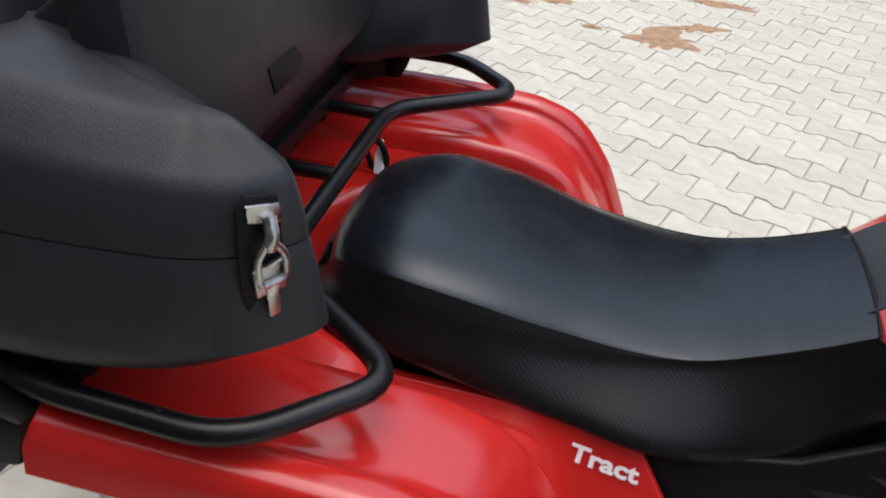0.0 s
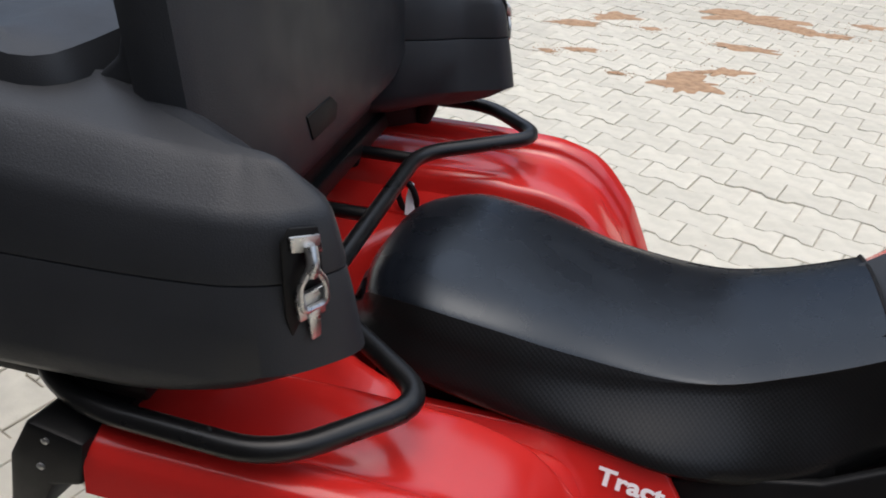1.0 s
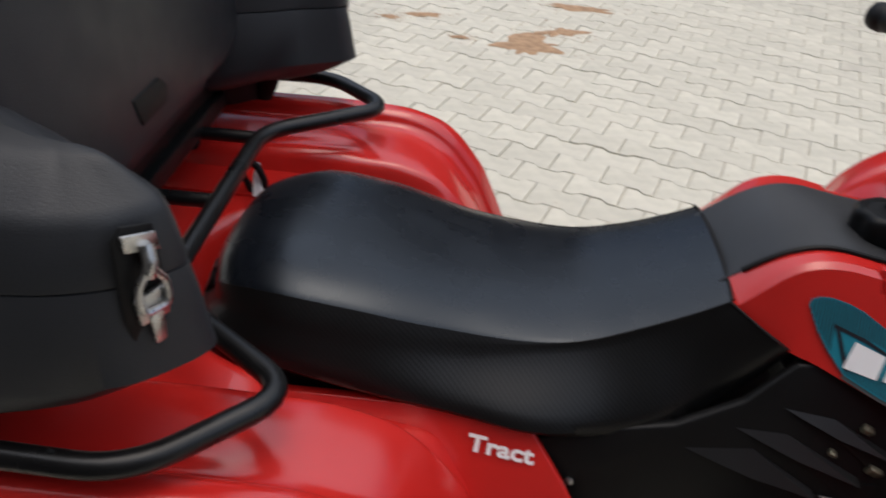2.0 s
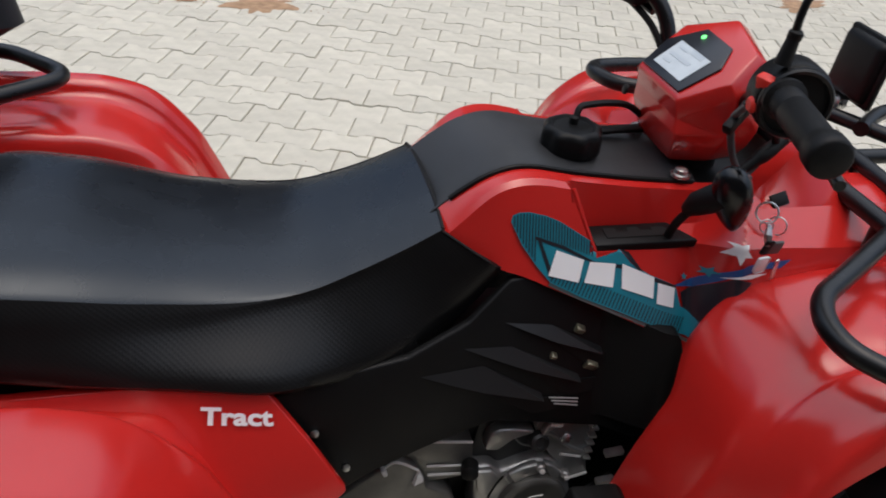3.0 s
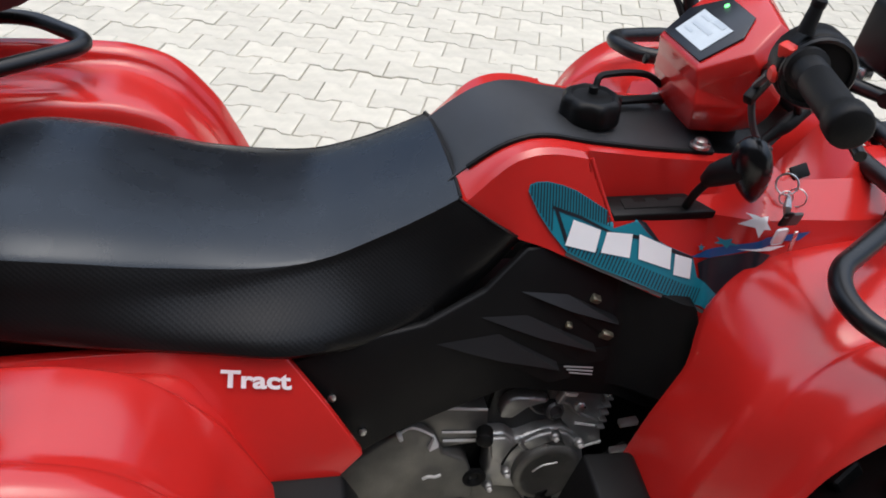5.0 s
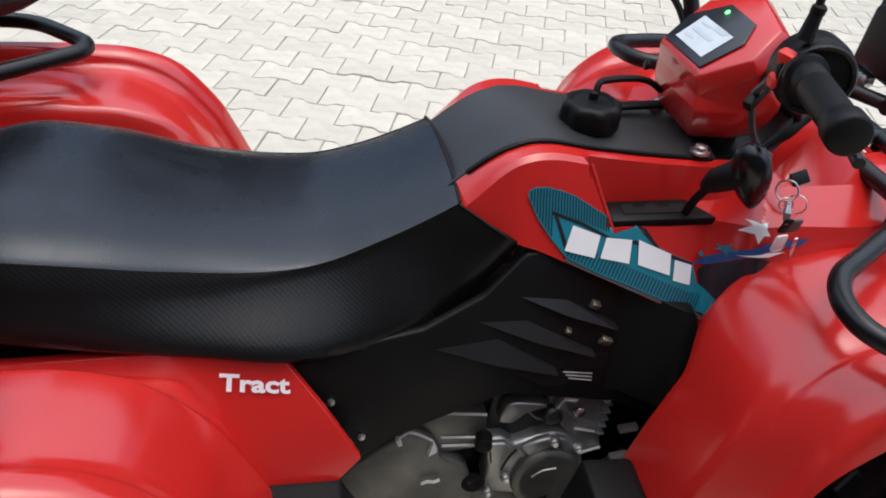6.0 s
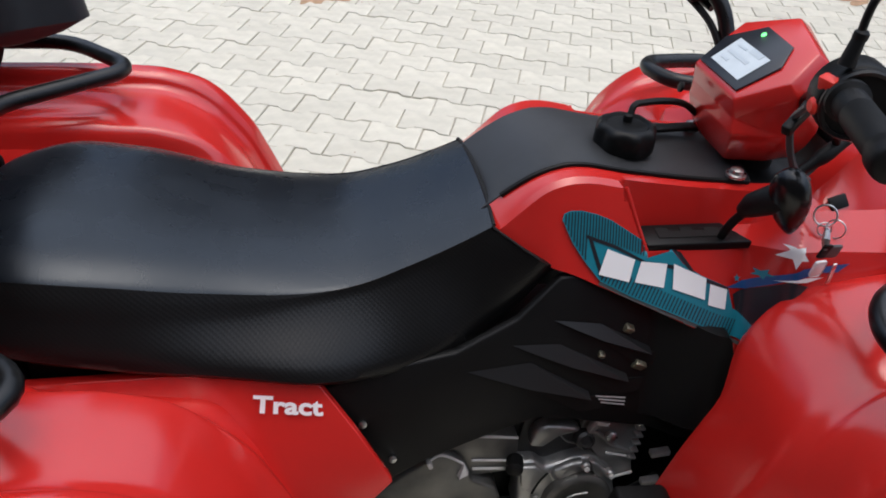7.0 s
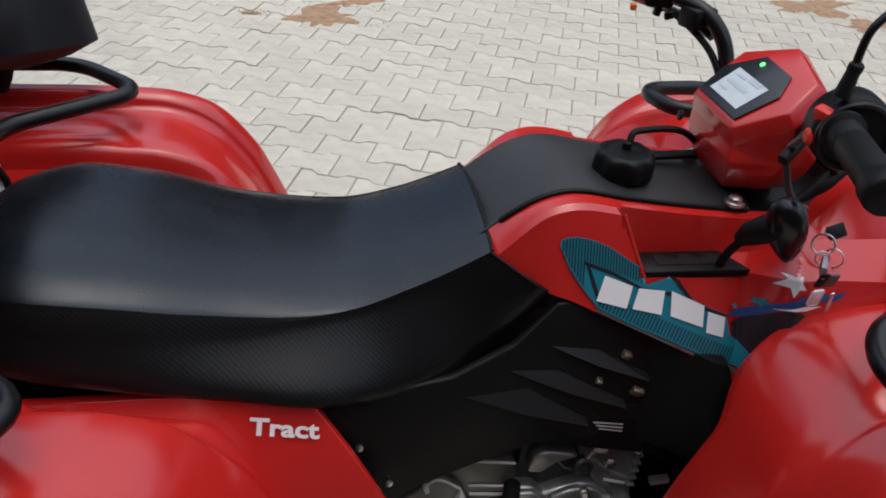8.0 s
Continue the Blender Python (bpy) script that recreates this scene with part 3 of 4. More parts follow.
part("lever_collar", tube([(0.6955, -0.146, 0.862), (0.698, -0.156, 0.876), (0.706, -0.176, 0.896), (0.714, -0.188, 0.904)], 0.015, 16, 0, radii=(0.009, 0.0145, 0.0175, 0.019)), RUBBER_SHADE, lever)
rings = []
for f, r in ((0.0, 0.004), (0.03, 0.010), (0.10, 0.0165), (0.22, 0.0212), (0.38, 0.0228), (0.55, 0.0215), (0.72, 0.0172), (0.86, 0.0112), (0.95, 0.0062), (1.0, 0.002)):
    c = Vector((0.703, -0.190, 0.943)).lerp(Vector((0.731, -0.190, 0.858)), f)
    rings.append([c + Vector((0.95, 0, 0.31)) * r * math.cos(a) * 0.92 + Vector((0.1, -0.95, 0.05)) * r * (math.sin(a) - 0.10 * math.cos(2 * a)) for a in np.linspace(0, 2 * math.pi, 25)[:-1]])
knob = part("lever_knob", loft(rings), KNOB, lever, "glossy black teardrop gear knob")
part("knob_mark", block((0.004, 0.002, 0.012), pose(0.731, -0.204, 0.902, 0, 18, 32), 0.0008), GREYPLASTIC, knob)


# side cover with louvres
def cover_at(u, v, w=0.0, sgn=-1):
    return (u, sgn * (0.205 - 0.06 * (u - 0.2) - 0.25 * (v - 0.62) + w), v)


COVER = [(0.199, 0.664), (0.238, 0.605), (0.283, 0.529), (0.326, 0.548), (0.383, 0.566), (0.472, 0.589), (0.629, 0.553), (0.680, 0.526), (0.725, 0.521), (0.773, 0.622), (0.749, 0.659),
         (0.618, 0.725), (0.513, 0.778), (0.485, 0.776), (0.435, 0.727), (0.36, 0.692), (0.25, 0.678)]
for sgn in (-1, 1):
    cover = part("side_cover", slab(COVER, 0.012, lambda u, v, w, k=sgn: cover_at(u, v, -w, k), 0.003), BLACK, bike, "matt black side cover with louvres")
    for (ax, az), (bx, bz), (ex, ez) in (((0.4810, 0.7223), (0.5430, 0.7123), (0.6155, 0.6693)), ((0.4294, 0.6947), (0.4911, 0.6902), (0.5877, 0.6341)), ((0.3746, 0.6655), (0.4553, 0.6693), (0.5377, 0.6149))):
        bm = bmesh.new()
        p = [cover_at(ax, az, 0.0005, sgn), cover_at(bx, bz, 0.0008, sgn), cover_at(ex, ez + 0.004, 0.0008, sgn), cover_at(ax + 0.03, az - 0.008, 0.0008, sgn), cover_at(ex - 0.01, ez - 0.004, 0.0008, sgn),
             cover_at(ax * 0.75 + ex * 0.25, az * 0.75 + ez * 0.25 - 0.001, 0.006, sgn), cover_at((ax + ex) / 2, (az + ez) / 2 - 0.002, 0.010, sgn), cover_at(ex, ez, 0.012, sgn)]
        bmesh.ops.convex_hull(bm, input=[bm.verts.new(q) for q in p])
        part("louvre", bm, LOUVRE_LIT, cover, sharp=15)
        # black sheet on the cover, standing for the shade inside the opening
        part("louvre_opening", slab([((ax + ex) / 2, (az + ez) / 2 - 0.006), (ex + 0.004, ez - 0.003), (ex + 0.026, ez - 0.004), (ex + 0.020, ez - 0.022), (ex - 0.010, ez - 0.024)], 0.002, lambda u, v, w, k=sgn: cover_at(u, v, 0.0005 + w, k), 0), RUBBER_SHADE, cover)
    g = []
    for u in np.linspace(0.612, 0.716, 22):
        out = 0.046 * ease((u - 0.612) / 0.085)
        top, low = 0.726 - 0.20 * (u - 0.612) - 0.05 * ease((u - 0.702) / 0.02), 0.574
        face = [cover_at(u, top + (low - top) * f, out, sgn) for f in np.linspace(0, 1, 9)]
        g.append([cover_at(u, top + 0.004, -0.03, sgn), cover_at(u, top + 0.003, out - 0.010, sgn), *face, cover_at(u, low - 0.006, out - 0.006, sgn), cover_at(u, low - 0.006, -0.03, sgn)])
    g.append([(x + 0.004, y - sgn * 0.06 if 0 < i < len(g[0]) - 1 else y, z) for i, (x, y, z) in enumerate(g[-1])])
    part("cover_corner", sheet(g, 0.003, (0, -sgn, 0)), BLACK, cover)
    for bx, bz in ((0.247, 0.613), (0.284, 0.559), (0.652, 0.594)):
        part("cover_screw", lathe([(0, 0.005), (0.003, 0.005), (0.004, 0.003)], cover_at(bx, bz, 0.0005, sgn), (0, sgn, 0.25), 10), CHROME, cover)
for (bx, bz), r in (((0.5824, 0.7017), 0.006), ((0.6036, 0.6491), 0.008), ((0.5492, 0.6697), 0.004)):
    part("carburettor_bit", block((r * 2.2, 0.010, r * 1.5), pose(*cover_at(bx, bz, 0.001), 20, 25, 0), 0.0015), BRASS, bike, "dull brass carburettor part")

for k in range(3):
    part("cooling_fin", tube([cover_at(0.548 + 0.004 * k, 0.612 - 0.005 * k, 0.003), cover_at(0.590, 0.604 - 0.005 * k, 0.003)], 0.0012, 6, 0), ALLOY, bike)

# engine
engine = part("engine", slab([(0.255, 0.44), (0.29, 0.487), (0.341, 0.524), (0.377, 0.540), (0.60, 0.53), (0.64, 0.42), (0.60, 0.30), (0.30, 0.30), (0.25, 0.36)], 0.30, lambda u, v, w: (u, -0.150 + w, v), 0.008), RUBBER_SHADE, bike, "near-black core filling behind the engine castings")


def casting(name, outline, depth, front, mat=ALLOY, bevel=0.005):
    return part(name, slab(outline, depth, lambda u, v, w: (u, front + w - 0.12 * (0.45 - v), v), bevel), mat, engine)


# thin tube on a casting; pale ones put edge highlights into the colour
def ridge_tone(line, r=0.0022, front=-0.196, mat=PALEMETAL_GLINT):
    return part("case_ridge", tube([(x, front - 0.12 * (0.45 - z), z) for x, z in line], r, 8, 0.01), mat, engine)


casting("gear_case", [(0.250, 0.440), (0.275, 0.470), (0.337, 0.512), (0.350, 0.522), (0.364, 0.517), (0.385, 0.502), (0.393, 0.486), (0.400, 0.468), (0.432, 0.450), (0.442, 0.430), (0.449, 0.389), (0.445, 0.374), (0.358, 0.380), (0.250, 0.372)], 0.04, -0.194, GREYALLOY, 0.004)
ridge_tone([(0.339, 0.514), (0.350, 0.5225), (0.364, 0.5175), (0.384, 0.503)], 0.0018)
# small upward facet, its brightness put into a paler colour
part("case_facet", loft([[(0.377, -0.191, 0.481), (0.385, -0.186, 0.503), (0.393, -0.189, 0.485)], [(0.3785, -0.199, 0.483), (0.385, -0.192, 0.4995), (0.391, -0.196, 0.486)]]), PALEMETAL_GLINT, engine, smooth=False)
part("case_lug", block((0.006, 0.010, 0.012), pose(0.3375, -0.192, 0.512, 0, -20, 0), 0.0015), PALEMETAL_GLINT, engine)
casting("gear_case_top", [(0.352, 0.522), (0.376, 0.541), (0.461, 0.527), (0.463, 0.487), (0.451, 0.468), (0.400, 0.466), (0.388, 0.490), (0.375, 0.512)], 0.03, -0.184, GREYALLOY, 0.003)
ridge_tone([(0.375, 0.5405), (0.460, 0.5270)], 0.0020, -0.184)
ridge_tone([(0.398, 0.4970), (0.451, 0.4900)], 0.0018, -0.186)
ridge_tone([(0.400, 0.4815), (0.452, 0.4755)], 0.0022, -0.186)
part("drain_clip", tube([(0.372, -0.203, 0.431), (0.379, -0.204, 0.437), (0.389, -0.204, 0.433), (0.397, -0.203, 0.436)], 0.0024, 8, 0.006), PALEMETAL_GLINT, engine)
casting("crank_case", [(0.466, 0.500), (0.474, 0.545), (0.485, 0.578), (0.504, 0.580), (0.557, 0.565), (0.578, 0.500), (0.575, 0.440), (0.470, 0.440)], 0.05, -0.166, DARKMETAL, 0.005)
casting("clutch_case", [(0.464, 0.483), (0.490, 0.482), (0.506, 0.467), (0.539, 0.479), (0.560, 0.482), (0.580, 0.477), (0.602, 0.458), (0.615, 0.422), (0.610, 0.377), (0.598, 0.341), (0.573, 0.335), (0.529, 0.345), (0.518, 0.371), (0.474, 0.382), (0.467, 0.395), (0.469, 0.422)], 0.04, -0.186, ALLOY, 0.006)
casting("clutch_lobe", [(0.466, 0.481), (0.489, 0.480), (0.502, 0.466), (0.491, 0.446), (0.485, 0.430), (0.472, 0.443)], 0.012, -0.193, ALLOY, 0.003)
casting("clutch_lobe", [(0.515, 0.468), (0.538, 0.478), (0.557, 0.481), (0.560, 0.463), (0.545, 0.460), (0.526, 0.450)], 0.012, -0.193, ALLOY, 0.003)
casting("clutch_lobe", [(0.566, 0.480), (0.580, 0.475), (0.599, 0.457), (0.612, 0.422), (0.604, 0.400), (0.594, 0.436), (0.577, 0.456)], 0.012, -0.193, ALLOY, 0.003)
part("clutch_cover", lathe([(0, 0.052), (0.010, 0.051), (0.014, 0.046), (0.0145, 0.040), (0.012, 0.036), (0.0125, 0.012), (0.011, 0.004)], (0.556, -0.192, 0.408), (0, -1, 0.12), 36), GREYALLOY, engine)
ridge_tone([(0.530, 0.424), (0.538, 0.431), (0.547, 0.435), (0.565, 0.436)], 0.0016, -0.205, ALLOY)
# black tube along the edge of the first clutch lobe
ridge_tone([(0.508, 0.464), (0.500, 0.454), (0.494, 0.442), (0.489, 0.428)], 0.0016, -0.190, RUBBER_SHADE)
ridge_tone([(0.5085, 0.472), (0.5165, 0.458)], 0.0030, -0.195, ALLOY)
for x, z in ((0.599, 0.456), (0.560, 0.474), (0.495, 0.415), (0.604, 0.380), (0.471, 0.392)):
    part("case_boss", lathe([(0, 0.0075), (0.006, 0.007), (0.009, 0.0055), (0.010, 0.003)], (x, -0.190 - 0.12 * (0.45 - z), z), (0, -1, 0.30), 10), ALLOY, engine)
    part("case_bolt", lathe([(0, 0.0040), (0.003, 0.0040), (0.004, 0.0025)], (x, -0.199 - 0.12 * (0.45 - z), z + 0.001), (0, -1, 0.35), 6), PALEMETAL_GLINT, engine)
casting("engine_foot", [(0.440, 0.385), (0.523, 0.378), (0.539, 0.310), (0.440, 0.315)], 0.03, -0.180, GREYALLOY, 0.003)
casting("engine_plate", [(0.594, 0.372), (0.612, 0.380), (0.598, 0.306), (0.578, 0.306)], 0.006, -0.186, ALLOY, 0.001)
part("drain_boot", tube([(0.549, -0.190, 0.372), (0.556, -0.196, 0.340), (0.558, -0.192, 0.300)], 0.022, 14, 0.02), RUBBER_SHADE, engine)
part("case_grommet", lathe([(0, 0.017), (0.004, 0.017), (0.006, 0.013), (0.004, 0.008), (0.001, 0.005)], (0.448, -0.196, 0.414), (-0.1, -1, 0.1), 18), RUBBER_SHADE, engine)
part("cable_clamp", lathe([(0, 0.012), (0.02, 0.012), (0.024, 0.007)], (0.459, -0.180, 0.490), (-0.3, -1, 0.1), 12), RUBBER_SHADE, engine)
casting("stator_cover", [(0.478, 0.511), (0.480, 0.524), (0.484, 0.535), (0.491, 0.541), (0.501, 0.544), (0.520, 0.541), (0.538, 0.537), (0.550, 0.530), (0.532, 0.527), (0.517, 0.523), (0.506, 0.514), (0.497, 0.507)], 0.02, -0.186, ALLOY, 0.004)
part("plug_boss", lathe([(0, 0.014), (0.012, 0.013), (0.015, 0.009), (0.010, 0.007)], (0.552, -0.178, 0.520), (0, -1, 0.5), 16), DARKMETAL, engine)
ridge_tone([(0.522, 0.521), (0.532, 0.509), (0.545, 0.505)], 0.0014, -0.181, ALLOY)
casting("cylinder_head", [(0.556, 0.562), (0.578, 0.558), (0.628, 0.540), (0.637, 0.502), (0.635, 0.472), (0.643, 0.431), (0.614, 0.434), (0.598, 0.457), (0.578, 0.481), (0.560, 0.508), (0.550, 0.535)], 0.05, -0.180, ALLOY, 0.004)
ridge_tone([(0.559, 0.529), (0.568, 0.527), (0.579, 0.520), (0.588, 0.509), (0.598, 0.499), (0.611, 0.491), (0.625, 0.4835)], 0.0030, -0.183, ALLOY)
ridge_tone([(0.592, 0.4840), (0.624, 0.4745)], 0.0022, -0.183)
ridge_tone([(0.612, 0.4365), (0.639, 0.4430)], 0.0020, -0.183)
part("head_bracket", block((0.020, 0.012, 0.008), pose(0.571, -0.182, 0.554, 0, 14, 0), 0.002), PALEMETAL_GLINT, engine)
part("head_bracket", block((0.008, 0.012, 0.020), pose(0.560, -0.182, 0.546, 0, 22, 0), 0.002), ALLOY, engine)
part("head_bolt", lathe([(0, 0.008), (0.008, 0.008), (0.010, 0.005)], (0.586, -0.186, 0.531), (0, -1, 0.3), 6), CHROME, engine)
for k in range(5):
    part("head_fin", block((0.012, 0.05, 0.004), pose(0.634, -0.158, 0.470 + 0.015 * k, 0, 8, 0), 0.001), ALLOY, engine)
part("head_bolt", lathe([(0, 0.005), (0.008, 0.005), (0.010, 0.003)], (0.629, -0.176, 0.540), (0, -1, 0.3), 6), CHROME, engine)
part("skid_plate", block((0.80, 0.40, 0.006), pose(0.45, 0, 0.265), 0.002), RUBBER_SHADE, bike)
# added black panel that keeps the gap behind the engine dark
part("splash_guard", block((0.014, 0.36, 0.40), pose(0.748, -0.085, 0.435, 0, 15, 0), 0.004), BLACK, bike, "black panel added to darken the gap ahead of the engine")
part("frame_rail", tube([(0.20, -0.14, 0.33), (0.66, -0.14, 0.30), (0.80, -0.13, 0.40), (0.86, -0.11, 0.75)], 0.016, 12, 0.06), TUBE, bike)
part("frame_rail", tube([(0.20, 0.14, 0.33), (0.66, 0.14, 0.30), (0.80, 0.13, 0.40), (0.86, 0.11, 0.75)], 0.016, 12, 0.06), TUBE, bike)
for z in (0.439, 0.374):
    part("stay_bracket", block((0.030, 0.012, 0.010), pose(0.697, -0.152, z, 0, -5, 0), 0.002), PALEMETAL_GLINT, bike, "pale metal stay bracket")

# footwells
for sgn in (-1, 1):
    part("rear_footwell", slab([(0.158, 0.548), (0.255, 0.543), (0.275, 0.500), (0.262, 0.30), (0.165, 0.30)], 0.20, lambda u, v, w, k=sgn: (u, k * (0.262 + w), v - 0.25 * w), 0.006), BLACK, bike, "black plastic footwell end")
    part("footwell_bolt", lathe([(0, 0.007), (0.003, 0.007), (0.005, 0.004)], (0.2099, sgn * 0.2600, 0.5200), (0, sgn, 0.3), 10), CHROME, bike)
    part("front_footwell", slab([(0.560, 0.535), (0.628, 0.528), (0.725, 0.388), (0.74, 0.30), (0.56, 0.30), (0.535, 0.42)], 0.18, lambda u, v, w, k=sgn: (u, k * (0.268 + w), v - 0.15 * w), 0.006), BLACK, bike, "black plastic front footwell")
    part("foot_peg", tube([(0.42, sgn * 0.12, 0.30), (0.42, sgn * 0.42, 0.30)], 0.014, 10, 0), TUBE, bike)

# instrument pod: a faceted hood leaning back
FACE = pose(0.762, 0.006, 1.003, 0, 0, 0) @ Matrix.Rotation(radians(-35), 4, "Y") @ Matrix.Rotation(radians(-90), 4, "Z")


def on_face(u, v, w=0.0):
    return tuple(FACE @ Vector((u, v, w)))


HEX = [(-0.050, -0.066), (0.048, -0.066), (0.055, -0.010), (0.032, 0.019), (-0.032, 0.022), (-0.064, -0.021)]


def grown(k, lift=0.0, w=0.0):
    return [on_face(u * (1 + k / 0.05), v * (1 + k / 0.05) + lift, w) for u, v in HEX]


def level(z, x0, x1, y0, y1):
    return [(x0, y0, z), (x0, -y0, z), (x0 * 0.45 + x1 * 0.55, -y1, z), (x1, -y0, z), (x1, y0, z), (x0 * 0.45 + x1 * 0.55, y1, z)]


def facet(outer, w):
    return [on_face(u, v, w) for u, v in outer]


rings = [grown(0.003, 0, 0.0), facet([(-0.054, -0.074), (0.055, -0.075), (0.083, -0.016), (0.062, 0.034), (-0.022, 0.058), (-0.079, 0.012)], -0.003),
         facet([(-0.058, -0.082), (0.059, -0.083), (0.089, -0.016), (0.066, 0.042), (-0.026, 0.068), (-0.086, 0.014)], -0.024),
         level(0.918, 0.706, 0.826, 0.060, 0.072), level(0.895, 0.711, 0.822, 0.054, 0.063), level(0.874, 0.719, 0.818, 0.042, 0.050), level(0.868, 0.728, 0.814, 0.036, 0.043)]
bm = loft(rings)
bmesh.ops.recalc_face_normals(bm, faces=bm.faces)
bmesh.ops.triangulate(bm, faces=[f for f in bm.faces if len(f.verts) == 4])
bmesh.ops.bevel(bm, geom=[e for e in bm.edges if e.calc_face_angle(0) > 0.2], offset=0.0025, segments=2, profile=0.5, affect="EDGES")
pod = part("instrument_pod", bm, RED, bike, "red faceted plastic instrument hood")
part("bezel", slab(HEX, 0.003, lambda u, v, w: on_face(u, v, 0.0005 + w), 0.0012), BEZEL, pod, "dark grey bezel")
part("display", slab([(-0.037, -0.056), (0.034, -0.056), (0.034, -0.012), (-0.040, -0.012)], 0.001, lambda u, v, w: on_face(u, v, 0.0038 + w), 0), SCREEN, pod, "pale grey display")
for k, (u, v, du, dv) in enumerate(((-0.030, -0.022, 0.020, 0.004), (-0.004, -0.020, 0.026, 0.008), (-0.030, -0.036, 0.046, 0.006), (-0.030, -0.047, 0.018, 0.004))):
    part("display_segment", slab([(u, v), (u + du, v), (u + du, v + dv), (u, v + dv)], 0.0003, lambda a, b, w: on_face(a, b, 0.0049 + w), 0), SCREENDARK, pod)
part("pilot_light", lathe([(0, 0.0035), (0.001, 0.0035), (0.0015, 0.002)], on_face(-0.0207, 0.0092, 0.0036), (-0.57, 0, 0.82), 10), PILOT, pod, "lit green pilot light")
part("pod_screw", lathe([(0, 0.007), (0.004, 0.007), (0.005, 0.004)], (0.689, 0.050, 0.930), (-1, 0.2, 0.2), 10), RUBBER_SHADE, pod)
part("steering_stem", tube([(0.79, 0, 0.70), (0.785, 0, 0.88)], 0.03, 16, 0), DARKMETAL, bike)

# handlebar
part("handlebar", tube([(0.668, -0.350, 1.041), (0.715, -0.215, 1.041), (0.752, -0.165, 1.032), (0.772, -0.10, 0.985), (0.79, -0.05, 0.945), (0.79, 0.05, 0.940), (0.785, 0.118, 0.950), (0.773, 0.142, 1.006), (0.748, 0.168, 1.036), (0.715, 0.215, 1.041), (0.668, 0.350, 1.041)],
                             0.011, 12, 0.05), TUBE, bike, "black steel handlebar")
for sgn in (-1, 1):
    a, b = Vector((0.705, sgn * 0.225, 1.041)), Vector((0.666, sgn * 0.356, 1.041))
    d = b - a
    grip = part("grip", lathe([(0, 0.0215), (0.006, 0.0215), (0.009, 0.0168), (0.03, 0.0170), (0.031, 0.0164), (0.034, 0.0164), (0.035, 0.0170), (0.10, 0.0170), (0.108, 0.0172), (0.111, 0.0200), (0.126, 0.0205), (0.131, 0.0195), (0.133, 0.017)], a, d, 24), RUBBER_SHADE, bike, "black rubber grip")
    c = a - d.normalized() * 0.020 + Vector((0.019, 0, -0.009))
    if sgn < 0:
        housing = part("switch_box", lathe([(-0.030, 0.022), (-0.028, 0.034), (-0.022, 0.039), (0.004, 0.040), (0.011, 0.039), (0.014, 0.036), (0.014, 0.016)], c, d, 28), BLACK, bike, "black switch housing")
        part("housing_rim", lathe([(0.008, 0.0375), (0.017, 0.038), (0.0190, 0.036), (0.0180, 0.0325), (0.008, 0.032)], c, d, 28), TUBE, housing)
    else:
        housing = part("switch_box", block((0.046, 0.048, 0.042), pose(0.704, 0.232, 1.042, 0, 0, -16), 0.009), BLACK, bike, "black switch housing")
        part("switch_tab", block((0.010, 0.010, 0.012), pose(0.703, 0.221, 1.015, 0, 12, 0), 0.002), BLACK, housing)
        part("switch_tab", block((0.014, 0.008, 0.010), pose(0.722, 0.219, 1.010, 0, -15, 0), 0.002), BLACK, housing)
        part("light_switch", block((0.012, 0.018, 0.014), pose(0.677, 0.232, 1.034, 0, -10, -16), 0.003), SIGNAL, housing, "red switch button")
    part("brake_lever", tube([(0.765, sgn * 0.160, 1.000), (0.745, sgn * 0.22, 1.012), (0.705, sgn * 0.335, 1.004)], 0.006, 10, 0.03), TUBE, bike)
    part("lever_perch", block((0.045, 0.035, 0.03), pose(0.745, sgn * 0.178, 1.022, 0, 0, sgn * 20), 0.006), BLACK, bike)
part("engine_button", block((0.012, 0.020, 0.017), pose(0.696, -0.205, 1.048, 0, -20, 14), 0.003), SIGNAL, bike, "red switch button")
part("start_button", lathe([(0, 0.009), (0.008, 0.009), (0.011, 0.006)], (0.699, -0.200, 1.023), (-1, 0.15, -0.1), 14), SIGNAL, bike, "red starter button")
part("turn_switch", block((0.009, 0.013, 0.009), pose(0.666, 0.224, 1.020, 0, 0, -16), 0.002), ORANGE, bike, "orange switch")
part("mirror_boot", tube([(0.702, -0.210, 1.070), (0.706, -0.209, 1.101)], 0.012, 12, 0, radii=(0.0085, 0.0075, 0.0062)), RUBBER_SHADE, bike)
part("boot_collar", lathe([(0, 0.0060), (0.002, 0.0074), (0.008, 0.0074), (0.011, 0.0045)], (0.7055, -0.209, 1.094), (0.12, 0.0, 0.99), 14), RUBBER_SHADE, bike)
part("mirror_stem", tube([(0.7055, -0.209, 1.090), (0.7045, -0.209, 1.118), (0.7065, -0.209, 1.136), (0.722, -0.209, 1.156), (0.760, -0.207, 1.178), (0.80, -0.20, 1.20)], 0.0042, 10, 0.02), TUBE, bike)
part("throttle_cable", tube([(0.706, -0.175, 1.010), (0.712, -0.150, 0.985), (0.717, -0.150, 0.962), (0.727, -0.150, 0.938), (0.743, -0.148, 0.915), (0.775, -0.135, 0.895)], 0.0042, 8, 0.02), GREYPLASTIC, bike)
part("cable_boot", tube([(0.770, -0.122, 0.898), (0.800, -0.118, 0.920), (0.826, -0.112, 0.938)], 0.010, 10, 0.02, radii=(0.006, 0.010, 0.010, 0.008)), RUBBER_SHADE, bike)
part("lever_blade", block((0.045, 0.008, 0.007), pose(0.718, -0.150, 0.985, 0, -30, 38), 0.002), BLACK, bike)
